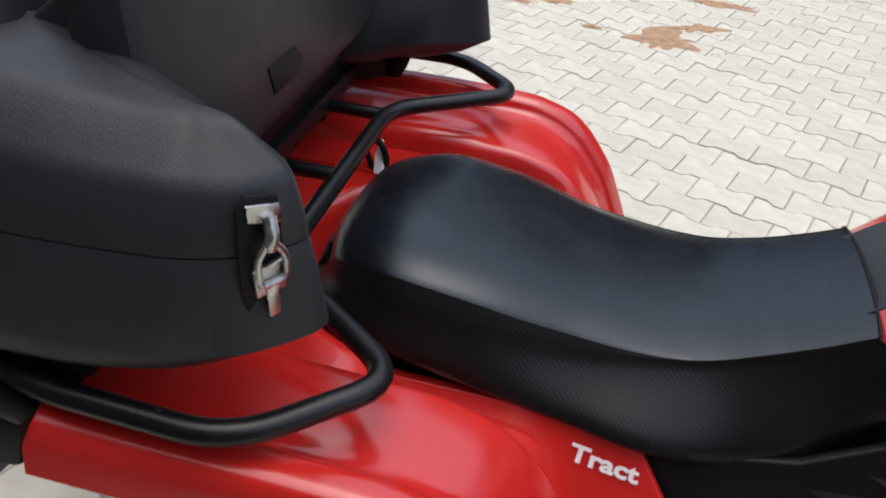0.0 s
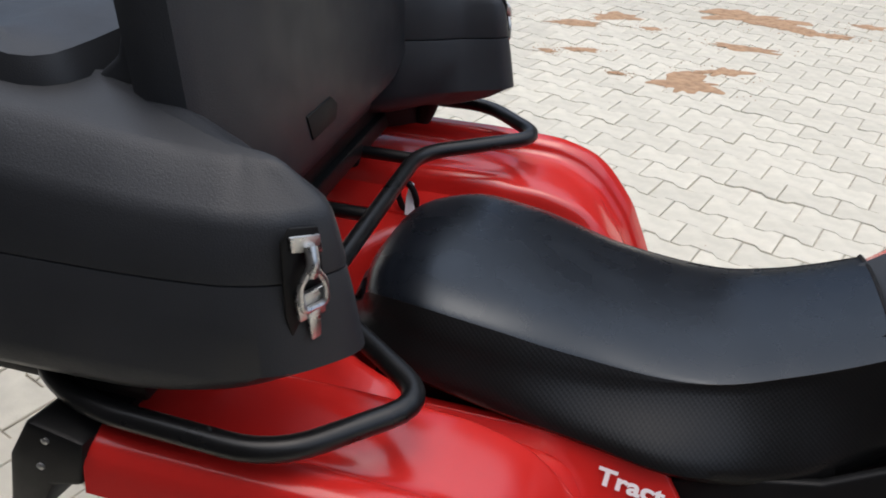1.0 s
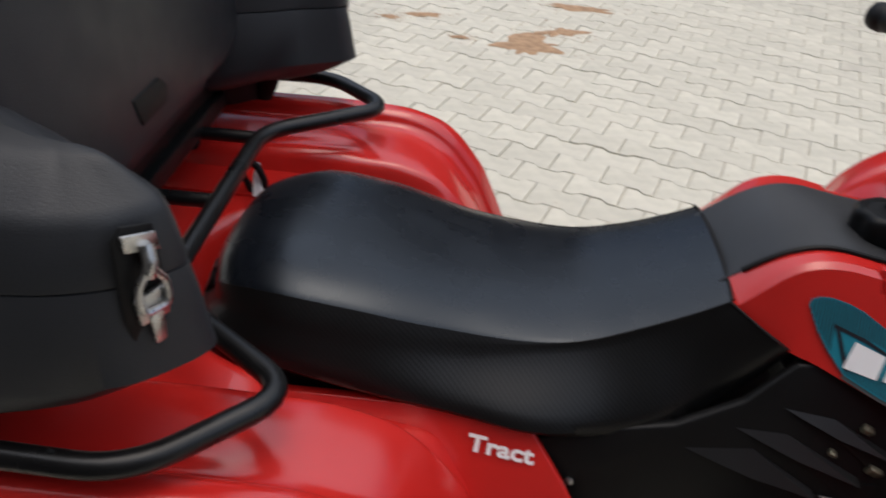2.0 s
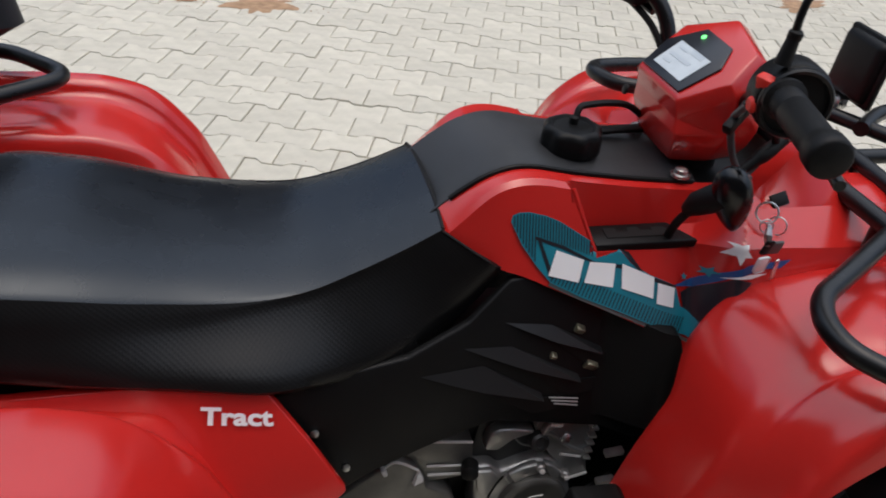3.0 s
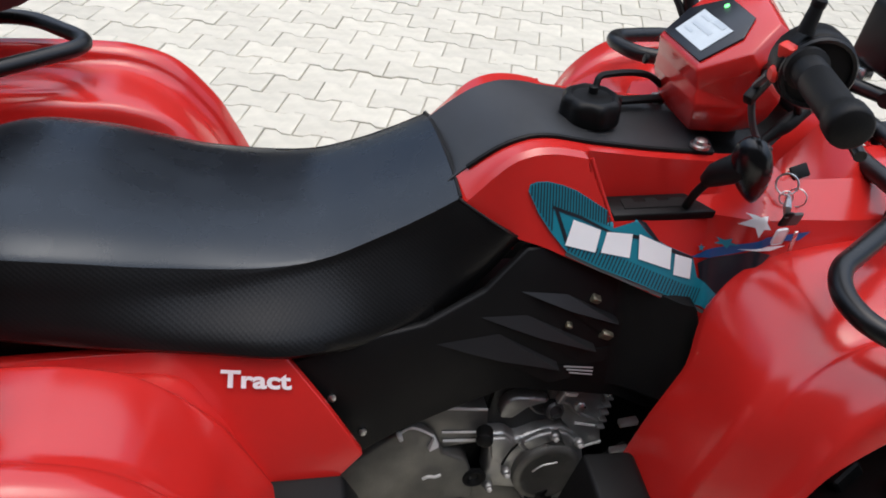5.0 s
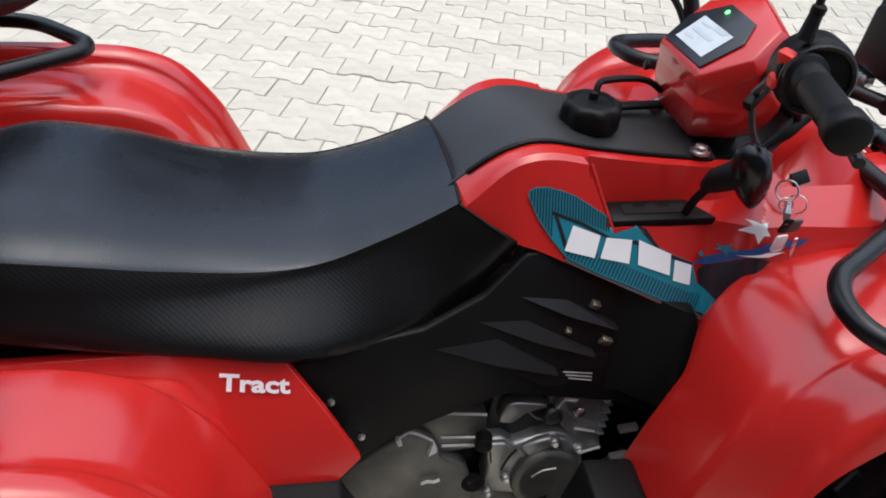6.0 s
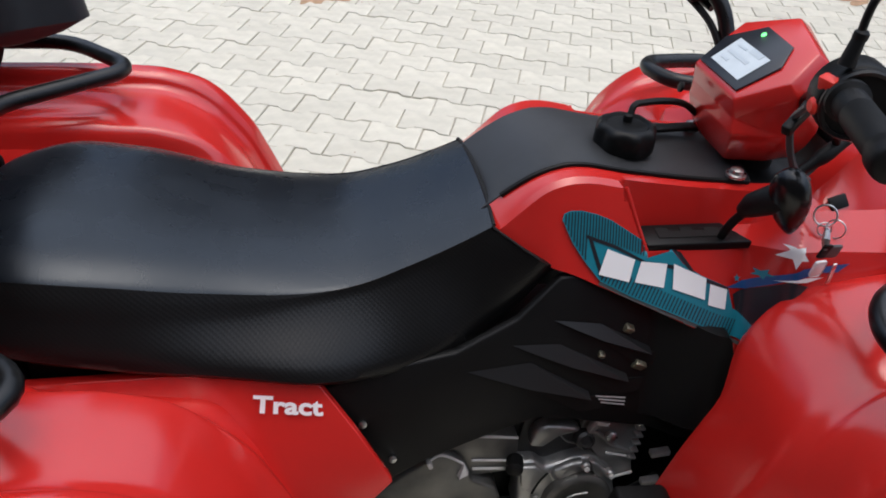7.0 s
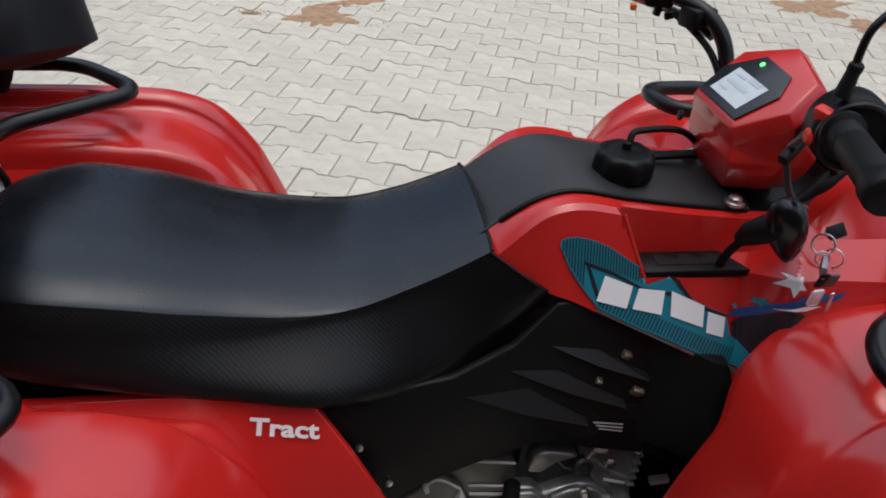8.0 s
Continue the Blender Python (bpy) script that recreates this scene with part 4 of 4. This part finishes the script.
part("brake_hose", tube([(0.765, -0.168, 1.015), (0.79, -0.13, 0.96), (0.82, -0.11, 0.92), (0.80, -0.06, 0.85)], 0.005, 8, 0.03), RUBBER_SHADE, bike)
part("clutch_cable", tube([(0.722, 0.205, 1.018), (0.744, 0.172, 1.003), (0.762, 0.140, 0.982), (0.775, 0.115, 0.945), (0.80, 0.05, 0.87)], 0.005, 8, 0.04), RUBBER_SHADE, bike)
part("cable_clip", block((0.05, 0.012, 0.014), pose(0.720, -0.150, 0.985, 0, -28, 30), 0.003), BLACK, bike)
part("cable_end", lathe([(0, 0.008), (0.014, 0.008), (0.017, 0.005)], (0.824, -0.113, 0.937), (0.7, 0, 0.5), 8), CHROME, bike)

# ignition plate
part("ignition_plate", block((0.024, 0.017, 0.004), pose(0.8258, -0.1395, 0.8653, 50, -14, 6), 0.0015), BLACK, bike, "black ignition plate")

# front cowl between the tank sides
g = []
for x in np.linspace(0.90, 1.04, 12):
    g.append([(x, y, 0.905 - 0.9 * max(0.0, x - 0.91) ** 1.2 - 0.008 * (y / 0.08) ** 2) for y in np.linspace(-0.072, 0.072, 9)])
part("steering_well", block((0.22, 0.19, 0.02), pose(0.835, 0, 0.838), 0.004), BLACK, bike)
part("front_cowl", sheet(g, 0.005), RED, bike, "red front cowl")

# front fenders
FF = [(0.625, 0.480), (0.638, 0.535), (0.652, 0.590), (0.672, 0.652), (0.692, 0.712), (0.716, 0.750), (0.752, 0.782), (0.79, 0.799), (0.86, 0.810), (0.96, 0.816), (1.04, 0.806), (1.13, 0.765), (1.19, 0.69), (1.215, 0.60)]
FSEC = [(0.195, -0.03), (0.205, -0.006), (0.225, 0.0), (0.27, 0.0), (0.33, -0.002), (0.365, -0.006), (0.375, 0.004), (0.40, 0.010), (0.425, 0.010), (0.440, 0.0), (0.450, -0.04)]
for sgn in (-1, 1):
    pr = curve([(i, *p) for i, p in enumerate(FF)], 60)[:, 1:]
    sec = dense(FSEC, 4)
    g = []
    for x, z in pr:
        k = ease((z - 0.66) / 0.12)
        row = []
        for y, dz in sec:
            bump = 0.005 * ease((0.055 - math.hypot(x - min(1.1, max(0.87, x)), y - 0.31)) / 0.012)
            row.append((x + 0.04 * ease((y - 0.33) / 0.1) * (1 - ease((x - 0.78) / 0.1)), sgn * (y + 0.055 * (1 - k) * (0.45 - y) / 0.255), z + dz * (0.4 + 0.6 * k) + bump))
        g.append(row)
    part("front_fender", sheet(g, 0.004), RED, bike, "glossy red plastic front fender")

# racks
rack = part("rear_rack", tube([(-0.43, 0.0, 0.834), (-0.43, -0.385, 0.834), (-0.345, -0.430, 0.834), (-0.155, -0.437, 0.834), (-0.045, -0.33, 0.834), (-0.215, -0.20, 0.834), (-0.215, 0.20, 0.834),
                               (-0.045, 0.33, 0.834), (-0.155, 0.437, 0.834), (-0.345, 0.430, 0.834), (-0.43, 0.385, 0.834), (-0.43, 0.0, 0.834)], 0.0118, 14, 0.045), TUBE, bike, "black tubular rear rack")
for y in (-0.19, 0.0, 0.19):
    part("rack_bar", tube([(-0.215, y, 0.828), (-0.43, y, 0.828)], 0.010, 10, 0), TUBE, rack)
for sgn in (-1, 1):
    part("rack_bolt", lathe([(0, 0.004), (0.004, 0.004), (0.005, 0.002)], (-0.215, sgn * 0.432, 0.843), (0, sgn, 0.6), 8), TUBE, rack)
front_rack = part("front_rack", tube([(0.925, 0.27, 0.868), (0.925, -0.27, 0.868), (1.28, -0.27, 0.868), (1.28, 0.103, 0.868), (1.175, 0.103, 0.868), (1.085, 0.038, 0.868)], 0.0120, 14, 0.05), TUBE, bike, "black tubular front rack")
part("rack_horn", tube([(0.925, -0.225, 0.866), (0.834, -0.276, 0.858), (0.768, -0.312, 0.852), (0.750, -0.345, 0.846), (0.752, -0.385, 0.842), (0.79, -0.432, 0.838), (0.90, -0.452, 0.834), (1.20, -0.452, 0.834), (1.28, -0.27, 0.866)], 0.0122, 14, 0.03), TUBE, front_rack)
part("rack_horn", tube([(0.925, 0.205, 0.862), (0.86, 0.205, 0.858), (0.772, 0.235, 0.858), (0.754, 0.290, 0.858), (0.775, 0.325, 0.852), (0.86, 0.348, 0.846), (0.96, 0.36, 0.836), (0.99, 0.36, 0.80)], 0.0122, 14, 0.03), TUBE, front_rack)
for pts in ([(1.018, 0.05, 0.866), (1.008, -0.10, 0.866), (1.000, -0.27, 0.866)], [(1.055, 0.135, 0.866), (1.128, 0.0, 0.866), (1.21, -0.13, 0.866), (1.28, -0.20, 0.866)], [(0.93, -0.040, 0.866), (1.12, -0.042, 0.866)]):
    part("rack_bar", tube(pts, 0.0112, 12, 0.03), TUBE, front_rack)
for x, y in ((0.93, 0.20), (0.93, -0.20), (1.03, -0.03), (1.2, -0.2)):
    part("rack_stay", tube([(x, y, 0.86), (x, y, 0.77)], 0.010, 10, 0), TUBE, front_rack)

# work lamp on the front rack
lamp = empty("work_lamp", "square black work lamp on the front rack", "lamp")
LM = pose(1.10, 0.108, 0.940, 0, 4, -4)
part("lamp_body", block((0.022, 0.092, 0.096), LM, 0.012, 3), BLACK, lamp)
part("lamp_rim", block((0.012, 0.106, 0.106), LM @ pose(0.008, 0, 0), 0.005, 2), BLACK, lamp)
part("lamp_bracket", block((0.02, 0.05, 0.02), pose(1.095, 0.125, 0.880), 0.004), CHROME, lamp)
part("lamp_bolt", lathe([(0, 0.008), (0.02, 0.008)], (1.085, 0.14, 0.880), (-1, 0.2, 0), 8), CHROME, lamp)

# key bunch hanging from the ignition
keys = empty("key_bunch", "keys on steel rings hanging from the ignition", "keys")


def ring(c, r, n, thick, seg=22):
    n = Vector(n).normalized()
    u = n.orthogonal().normalized()
    w = n.cross(u)
    c = Vector(c)
    rings = []
    for k in range(seg):
        a = k * 2 * math.pi / seg
        d = u * math.cos(a) + w * math.sin(a)
        rings.append([c + d * r + (d * math.cos(b) + n * math.sin(b)) * thick for b in (0, 1.257, 2.513, 3.77, 5.027)])
    return loft(rings + [rings[0]], caps=(False, False))


part("key_ring", ring((0.790, -0.168, 0.866), 0.0125, (-0.6, -0.7, 0.45), 0.0013), CHROME, keys, "large steel ring")
part("small_ring", ring((0.789, -0.176, 0.852), 0.008, (-0.3, -0.9, 0.3), 0.0009), CHROME, keys)
part("small_ring", ring((0.806, -0.174, 0.850), 0.011, (-0.7, -0.6, 0.3), 0.0009), CHROME, keys)
part("clasp", tube([(0.775, -0.195, 0.866), (0.764, -0.212, 0.862), (0.764, -0.216, 0.852)], 0.004, 8, 0, radii=(0.003, 0.005, 0.003)), CHROME, keys)
part("key_head", block((0.018, 0.005, 0.020), pose(0.777, -0.214, 0.848, 12, 0, 0), 0.003), GREYPLASTIC, keys, "grey plastic key head")
part("key_blade", block((0.005, 0.002, 0.036), pose(0.788, -0.215, 0.816, 12, -14, 0), 0.0006), CHROME, keys)
part("key_head", block((0.012, 0.004, 0.022), pose(0.766, -0.215, 0.849, 12, 4, 0), 0.003), RUBBER_SHADE, keys, "black plastic key head")
part("key_tag", block((0.015, 0.003, 0.026), pose(0.765, -0.217, 0.826, 12, -6, 0), 0.003), WHITE, keys, "small white key tag")

# ---------------------------------------------------------------- cargo box
box = empty("cargo_box", "black plastic cargo box with backrest on the rear rack", "cargo box")
ARM = [(-0.70, 0.15), (-0.43, 0.198), (-0.255, 0.248), (-0.152, 0.308), (-0.107, 0.335), (-0.096, 0.355), (-0.106, 0.374), (-0.142, 0.413), (-0.19, 0.432), (-0.27, 0.441), (-0.46, 0.447), (-0.70, 0.44)]
TUB = [(-0.300, -0.30), (-0.300, 0.30), (-0.66, 0.30), (-0.72, 0.25), (-0.72, -0.25), (-0.66, -0.30)]


def rounded(corners, r0, inset, steps=6):
    p = [Vector((x, y, 0)) for x, y in corners]
    mid = sum(p, Vector()) / len(p)
    out = []
    n = len(p)
    for i in range(n):
        a, b, c = p[i - 1], p[i], p[(i + 1) % n]
        r = min(r0, (a - b).length * 0.48, (c - b).length * 0.48)
        s, e = b + (a - b).normalized() * r, b + (c - b).normalized() * r
        for j in range(steps):
            u = j / (steps - 1)
            out.append(s * (1 - u) ** 2 + b * 2 * u * (1 - u) + e * u * u)
    lo, hi = min(q.x for q in p), max(q.x for q in p)
    cy = sum(q.y for q in p) / len(p)
    one_side = min(q.y for q in p) * max(q.y for q in p) > 0
    moved = []
    for q in out:
        m = Vector((min(hi - 0.11, max(lo + 0.11, q.x)), cy if one_side else min(0.30, max(-0.30, q.y)), 0))
        d = m - q
        moved.append(q + d * min(0.97, inset / max(d.length, 1e-4)))
    return moved


def shell(corners, rows, r0=0.045, bm=None):
    return loft([[(p.x - 0.075 * ease((0.906 - z) / 0.045) * ease((p.x + 0.34) / 0.2), p.y, z + rise * (-0.13 - p.x) + 1.5 * rise * (0.35 - min(0.48, max(0.30, abs(p.y))))) for p in rounded(corners, r0, inset)] for z, inset, rise in rows], bm=bm)


arms = (ARM, [(x, -y) for x, y in ARM])
low_rows = ((0.862, 0.044, 0), (0.865, 0.024, 0), (0.872, 0.010, 0), (0.884, 0.003, 0), (0.905, 0.003, 0), (0.960, 0.013, 0), (0.980, 0.0175, 0), (0.9842, 0.019, 0), (0.985, 0.025, 0))
bm = shell(TUB, low_rows)
for c in arms:
    shell(c, low_rows, bm=bm)
lower = part("lower_shell", bm, BOXBLACK, box, "black lower shell")
lid_rows = ((0.9852, 0.025, 0), (0.9862, 0.019, 0), (0.992, 0.019, 0), (1.015, 0.024, 0.04), (1.032, 0.029, 0.07), (1.039, 0.033, 0.08), (1.0435, 0.039, 0.09), (1.052, 0.053, 0.11), (1.060, 0.066, 0.12), (1.0632, 0.073, 0.12), (1.0648, 0.080, 0.12))
bm = shell([(-0.36, -0.35), (-0.36, 0.35), (-0.65, 0.35), (-0.705, 0.31), (-0.705, -0.31), (-0.65, -0.35)],
           ((0.9852, 0.010, 0), (0.990, 0.0, 0), (1.06, 0.008, 0.12), (1.085, 0.02, 0.12), (1.093, 0.04, 0.1), (1.097, 0.075, 0.1), (1.099, 0.105, 0.08)), 0.07)
for c in arms:
    shell(c, lid_rows, bm=bm)
lid = part("lid", bm, BOXBLACK, box, "black lid with two arm rests")
PANEL = [(-0.300, 0.955), (-0.22, 0.930), (0.22, 0.930), (0.300, 0.955), (0.318, 1.06), (0.318, 1.26), (0.27, 1.33), (-0.27, 1.33), (-0.318, 1.26), (-0.318, 1.06)]
backrest = part("backrest", slab(PANEL, 0.062, lambda u, v, w: (-0.258 - w - 0.06 * (v - 0.93), u, v), 0.022), BOXBLACK, box, "flat black backrest panel")
# no recess is cut: a black plate gives the slot its shade
part("grip_slot", slab([(-0.100, 1.000), (-0.030, 1.000), (-0.012, 0.985), (-0.020, 0.968), (-0.090, 0.968)], 0.003, lambda u, v, w: (-0.2588 - 0.06 * (v - 0.93) + w, u, v), 0.001), RUBBER_SHADE, box, "black plate standing for the shaded grip slot")
part("backrest_foot", slab([(-0.30, 1.03), (-0.415, 1.04), (-0.412, 1.088), (-0.370, 1.098), (-0.345, 1.118), (-0.334, 1.15), (-0.330, 1.20), (-0.30, 1.20)], 0.600, lambda u, v, w: (u, w - 0.300, v), 0.006), BOXBLACK, box)
part("box_mount", block((0.34, 0.62, 0.075), pose(-0.48, 0, 0.888), 0.006), BLACK, box)
# added black blocks that stand for the shade under the arm rests
for c in arms:
    shade_block = shell(c, ((0.8665, 0.052, 0), (0.840, 0.060, 0), (0.822, 0.072, 0)), 0.03)
    part("arm_keel", shade_block, BLACK, box, "matt black block added to darken the underside of the arm rest")
# added black block standing for the shadow beneath the box
part("box_tray", block((0.36, 0.80, 0.03), pose(-0.480, 0, 0.838), 0.004), BLACK, box)
for sgn in (-1, 1):
    n = Vector((0.80, sgn * 0.60, 0)).normalized()
    LF = Matrix.Translation((-0.137, sgn * 0.390, 0.0)) @ Matrix((( -n.y * sgn, 0, n.x, 0), (n.x * sgn, 0, n.y, 0), (0, 1, 0, 0), (0, 0, 0, 1)))

    def on(u, v, w, m=LF):
        return tuple(m @ Vector((u, v, w)))

    # black backing plate puts the recess's shade behind the latch
    latch = part("latch", slab([(-0.022, 0.935), (0.016, 0.925), (0.026, 0.96), (0.026, 1.03), (0.014, 1.040), (-0.020, 1.034), (-0.024, 0.99)], 0.003, lambda u, v, w, f=on: f(u * 0.72, v, w - 0.0034), 0.001), RUBBER_SHADE, box, "zinc-plated toggle latch on a black plate standing for its shaded recess")
    part("hook_plate", slab([(-0.018, 1.012), (0.014, 1.020), (0.015, 1.036), (-0.016, 1.030)], 0.003, lambda u, v, w, f=on: f(u * 0.85, v * 0.9 + 0.1025, w + 0.001), 0.001), CHROME, latch)
    part("hook", tube([on(-0.004, 1.022, 0.005), on(-0.002, 1.010, 0.012), on(0.000, 1.000, 0.010)], 0.0055, 10, 0.004), CHROME, latch)
    part("bail", tube([on(-0.003, 1.006, 0.011), on(-0.013, 0.990, 0.010), on(-0.013, 0.970, 0.010), on(0.009, 0.968, 0.010), on(0.010, 0.992, 0.010), on(0.001, 1.006, 0.011)], 0.003, 8, 0.006), CHROME, latch)
    part("latch_base", slab([(-0.014, 0.958), (0.010, 0.956), (0.012, 0.980), (-0.014, 0.984)], 0.005, lambda u, v, w, f=on: f(u, v, w + 0.002), 0.001), CHROME, latch)
    part("latch_lever", slab([(-0.007, 0.938), (0.002, 0.936), (0.004, 0.964), (-0.008, 0.966)], 0.004, lambda u, v, w, f=on: f(u, v, w + 0.006), 0.0015), CHROME, latch)

# ---------------------------------------------------------------- wheels
bm = block((0.035, 0.085, 0.022), pose(0, 0, 0), 0.003, 1)
LUG = bpy.data.meshes.new("tread_lug")
bm.to_mesh(LUG)
bm.free()
LUG.materials.append(RUBBER_SHADE)
for x, y in ((-0.13, -0.40), (-0.13, 0.40), (1.02, -0.40), (1.02, 0.40)):
    wheel = new("wheel")
    wheel.parent = bike
    wheel.location, wheel.scale = (x, y, 0.315), (1.22, 1.05, 1.22)
    bm = lathe([(-0.085, 0.125), (-0.105, 0.17), (-0.108, 0.215), (-0.092, 0.242), (-0.05, 0.250), (0.05, 0.250), (0.092, 0.242), (0.108, 0.215), (0.105, 0.17), (0.085, 0.125)], (0, 0, 0), (0, 1, 0), 40)
    part("tyre", bm, RUBBER_SHADE, wheel, "knobbly black tyre")
    for k in range(18):
        for side in (-1, 1):
            lug = new("tread_lug", LUG)
            lug.parent = wheel
            lug.matrix_basis = pose(0, 0, 0, 0, (k + 0.25 * side) * 20.0, 0) @ pose(0, side * 0.052, 0.252, side * -8, 0, side * 18)
    part("rim", lathe([(-0.07, 0.13), (-0.065, 0.11), (-0.02, 0.095), (-0.03, 0.05), (-0.05, 0.04), (0.05, 0.04), (0.03, 0.05), (0.02, 0.095), (0.065, 0.11), (0.07, 0.13)], (0, 0, 0), (0, 1, 0), 28), DARKMETAL, wheel)
for x in (-0.13, 1.02):
    part("axle", tube([(x, -0.38, 0.315), (x, 0.38, 0.315)], 0.022, 12, 0), DARKMETAL, bike)

# ---------------------------------------------------------------- ground
def flat(name, x0, x1, y0, y1, z, mat, label, category):
    ob = new(name, bpy.data.meshes.new(name))
    ob.data.from_pydata([(x0, y0, z), (x1, y0, z), (x1, y1, z), (x0, y1, z)], [], [(0, 1, 2, 3)])
    ob.data.materials.append(mat)
    return tagged(ob, label, category, kind="structure")


flat("ground", -400, 400, -400, 400, -0.03, FARGROUND, "pale ground reaching to the horizon", "ground")
flat("joint_bed", -9.5, 12.5, -8, 12.5, -0.007, JOINT, "sandy joints under light concrete pavers", "ground")
# unseen dark walls, added to darken reflections: behind the camera and across the yard
tagged(part("wall_south", block((12, 0.3, 2.9), pose(0.3, -2.15, 1.45, 0, 0, -28), 0), DARKWALL), "unseen dark wall added behind the camera to shade the near side", "wall", kind="structure")
tagged(part("wall_north", block((22, 0.3, 10.2), pose(10.6, 13.0, 5.1), 0), DARKWALL), "unseen dark wall added across the yard to darken reflections", "wall", kind="structure")

for i, (x, y, w, h, turn) in enumerate(SOILS):
    bm = bmesh.new()
    n, rings = 72, []
    for rr, z in ((1.0, 0.0008), (0.94, 0.0026), (0.8, 0.0042), (0.55, 0.0058), (0.25, 0.0070)):
        row = []
        for k in range(n):
            a = k * 2 * math.pi / n
            q = Vector((math.cos(a) * 1.4 + i * 7.3, math.sin(a) * 1.4, 0))
            f = rr * max(0.28, 0.92 + 0.70 * noise.noise(q) + 0.34 * noise.noise(q * 2.3) + 0.15 * noise.noise(q * 6.0) + 0.10 * noise.noise(q * 15.0))
            row.append((math.cos(a) * w * 1.25 * f, math.sin(a) * h * 1.25 * f, z + 0.0022 * noise.noise(Vector((a * 5, rr * 6, i)))))
        rings.append(row)
    loft(rings, caps=(False, True), bm=bm)
    bmesh.ops.transform(bm, matrix=pose(x, y, 0, 0, 0, turn), verts=bm.verts)
    tagged(part("soil_patch", bm, SOIL), "dry brown soil spilled on the pavers", "soil", "soil patches", "stuff")

# crumbs of soil and grit scattered over the pavers
random.seed(11)
verts, polys = [], []
for i in range(1500):
    if i < 900:
        x, y, w, h, turn = SOILS[i % len(SOILS)]
        r, a = abs(random.gauss(0.9, 0.6)), random.uniform(0, 2 * math.pi)
        cx, cy, s = x + r * w * 1.5 * math.cos(a), y + r * h * 1.7 * math.sin(a), random.uniform(0.002, 0.007)
    else:
        cx, cy, s = random.uniform(-2.5, 5.0), random.uniform(0.8, 7.0), random.uniform(0.001, 0.004)
    off = len(verts)
    for dx, dy, dz in ((1, 0, 0), (0, 1, 0), (-1, 0, 0), (0, -1, 0), (0, 0, 0.7)):
        verts.append((cx + dx * s * random.uniform(0.6, 1.3), cy + dy * s * random.uniform(0.6, 1.3), 0.001 + dz * s))
    polys.extend([(off, off + 1, off + 4), (off + 1, off + 2, off + 4), (off + 2, off + 3, off + 4), (off + 3, off, off + 4)])
me = bpy.data.meshes.new("soil_crumbs")
me.from_pydata(verts, [], polys)
me.materials.append(SOIL)
tagged(new("soil_crumbs", me), "small brown crumbs of soil on the pavers", "soil", kind="stuff")

# interlocking pavers
PL, PW, PA = 0.20, 0.1406, 0.011
PAVE = Matrix.Translation((0.276, 1.805, 0)) @ Matrix.Rotation(radians(-20.29), 4, "Z")


def paver_mesh():
    gap, h = 0.0021, PW / 2
    edge = [(-0.5, PA), (-0.31, PA), (-0.19, -PA), (0.19, -PA), (0.31, PA), (0.5, PA)]
    out = [(u * (PL - 2 * gap), h + w - gap) for u, w in edge]
    ring0 = out + [(x, -y) for x, y in out[::-1]]
    return loft([[(x - math.copysign(i, x), y - math.copysign(i, y), z) for x, y in ring0] for i, z in ((0, -0.014), (0, -0.0025), (0.0024, 0.0))], caps=(False, True))


bm = paver_mesh()
bmesh.ops.recalc_face_normals(bm, faces=bm.faces)
tile = bpy.data.meshes.new("paver")
bm.to_mesh(tile)
bm.free()
tile.materials.append(PAVER)
base = np.array([v.co for v in tile.vertices])
faces = [list(p.vertices) for p in tile.polygons]
pavement = empty("pavement", "light grey interlocking concrete pavers", "paving")
pavement["kind"] = "structure"
verts, polys, single = [], [], 0
for k in range(-80, 95):
    for s in range(-65, 80):
        c = PAVE @ Vector(((s + (0.5 if k % 2 else 0.0) + 0.5) * PL, k * PW, 0))
        if not (-9.3 < c.x < 12.3 and -7.8 < c.y < 12.3):
            continue
        lift = random.gauss(0, 0.0014)
        turn = PAVE.to_3x3() @ Euler((random.gauss(0, 0.008), random.gauss(0, 0.008), random.gauss(0, 0.008))).to_matrix()
        if -0.5 < c.x < 2.1 and 1.4 < c.y < 4.5 and single < 300:
            ob = new("paver", tile)
            ob.parent = pavement
            ob.matrix_basis = Matrix.Translation((c.x, c.y, lift)) @ turn.to_4x4()
            single += 1
            continue
        off = len(verts)
        verts.extend(base @ np.array(turn).T + np.array((c.x, c.y, lift)))
        polys.extend([[i + off for i in f] for f in faces])
me = bpy.data.meshes.new("paver_field")
me.from_pydata([tuple(v) for v in verts], [], polys)
me.materials.append(PAVER)
field = new("paver_field", me)
field.parent = pavement
tagged(field, kind="stuff")
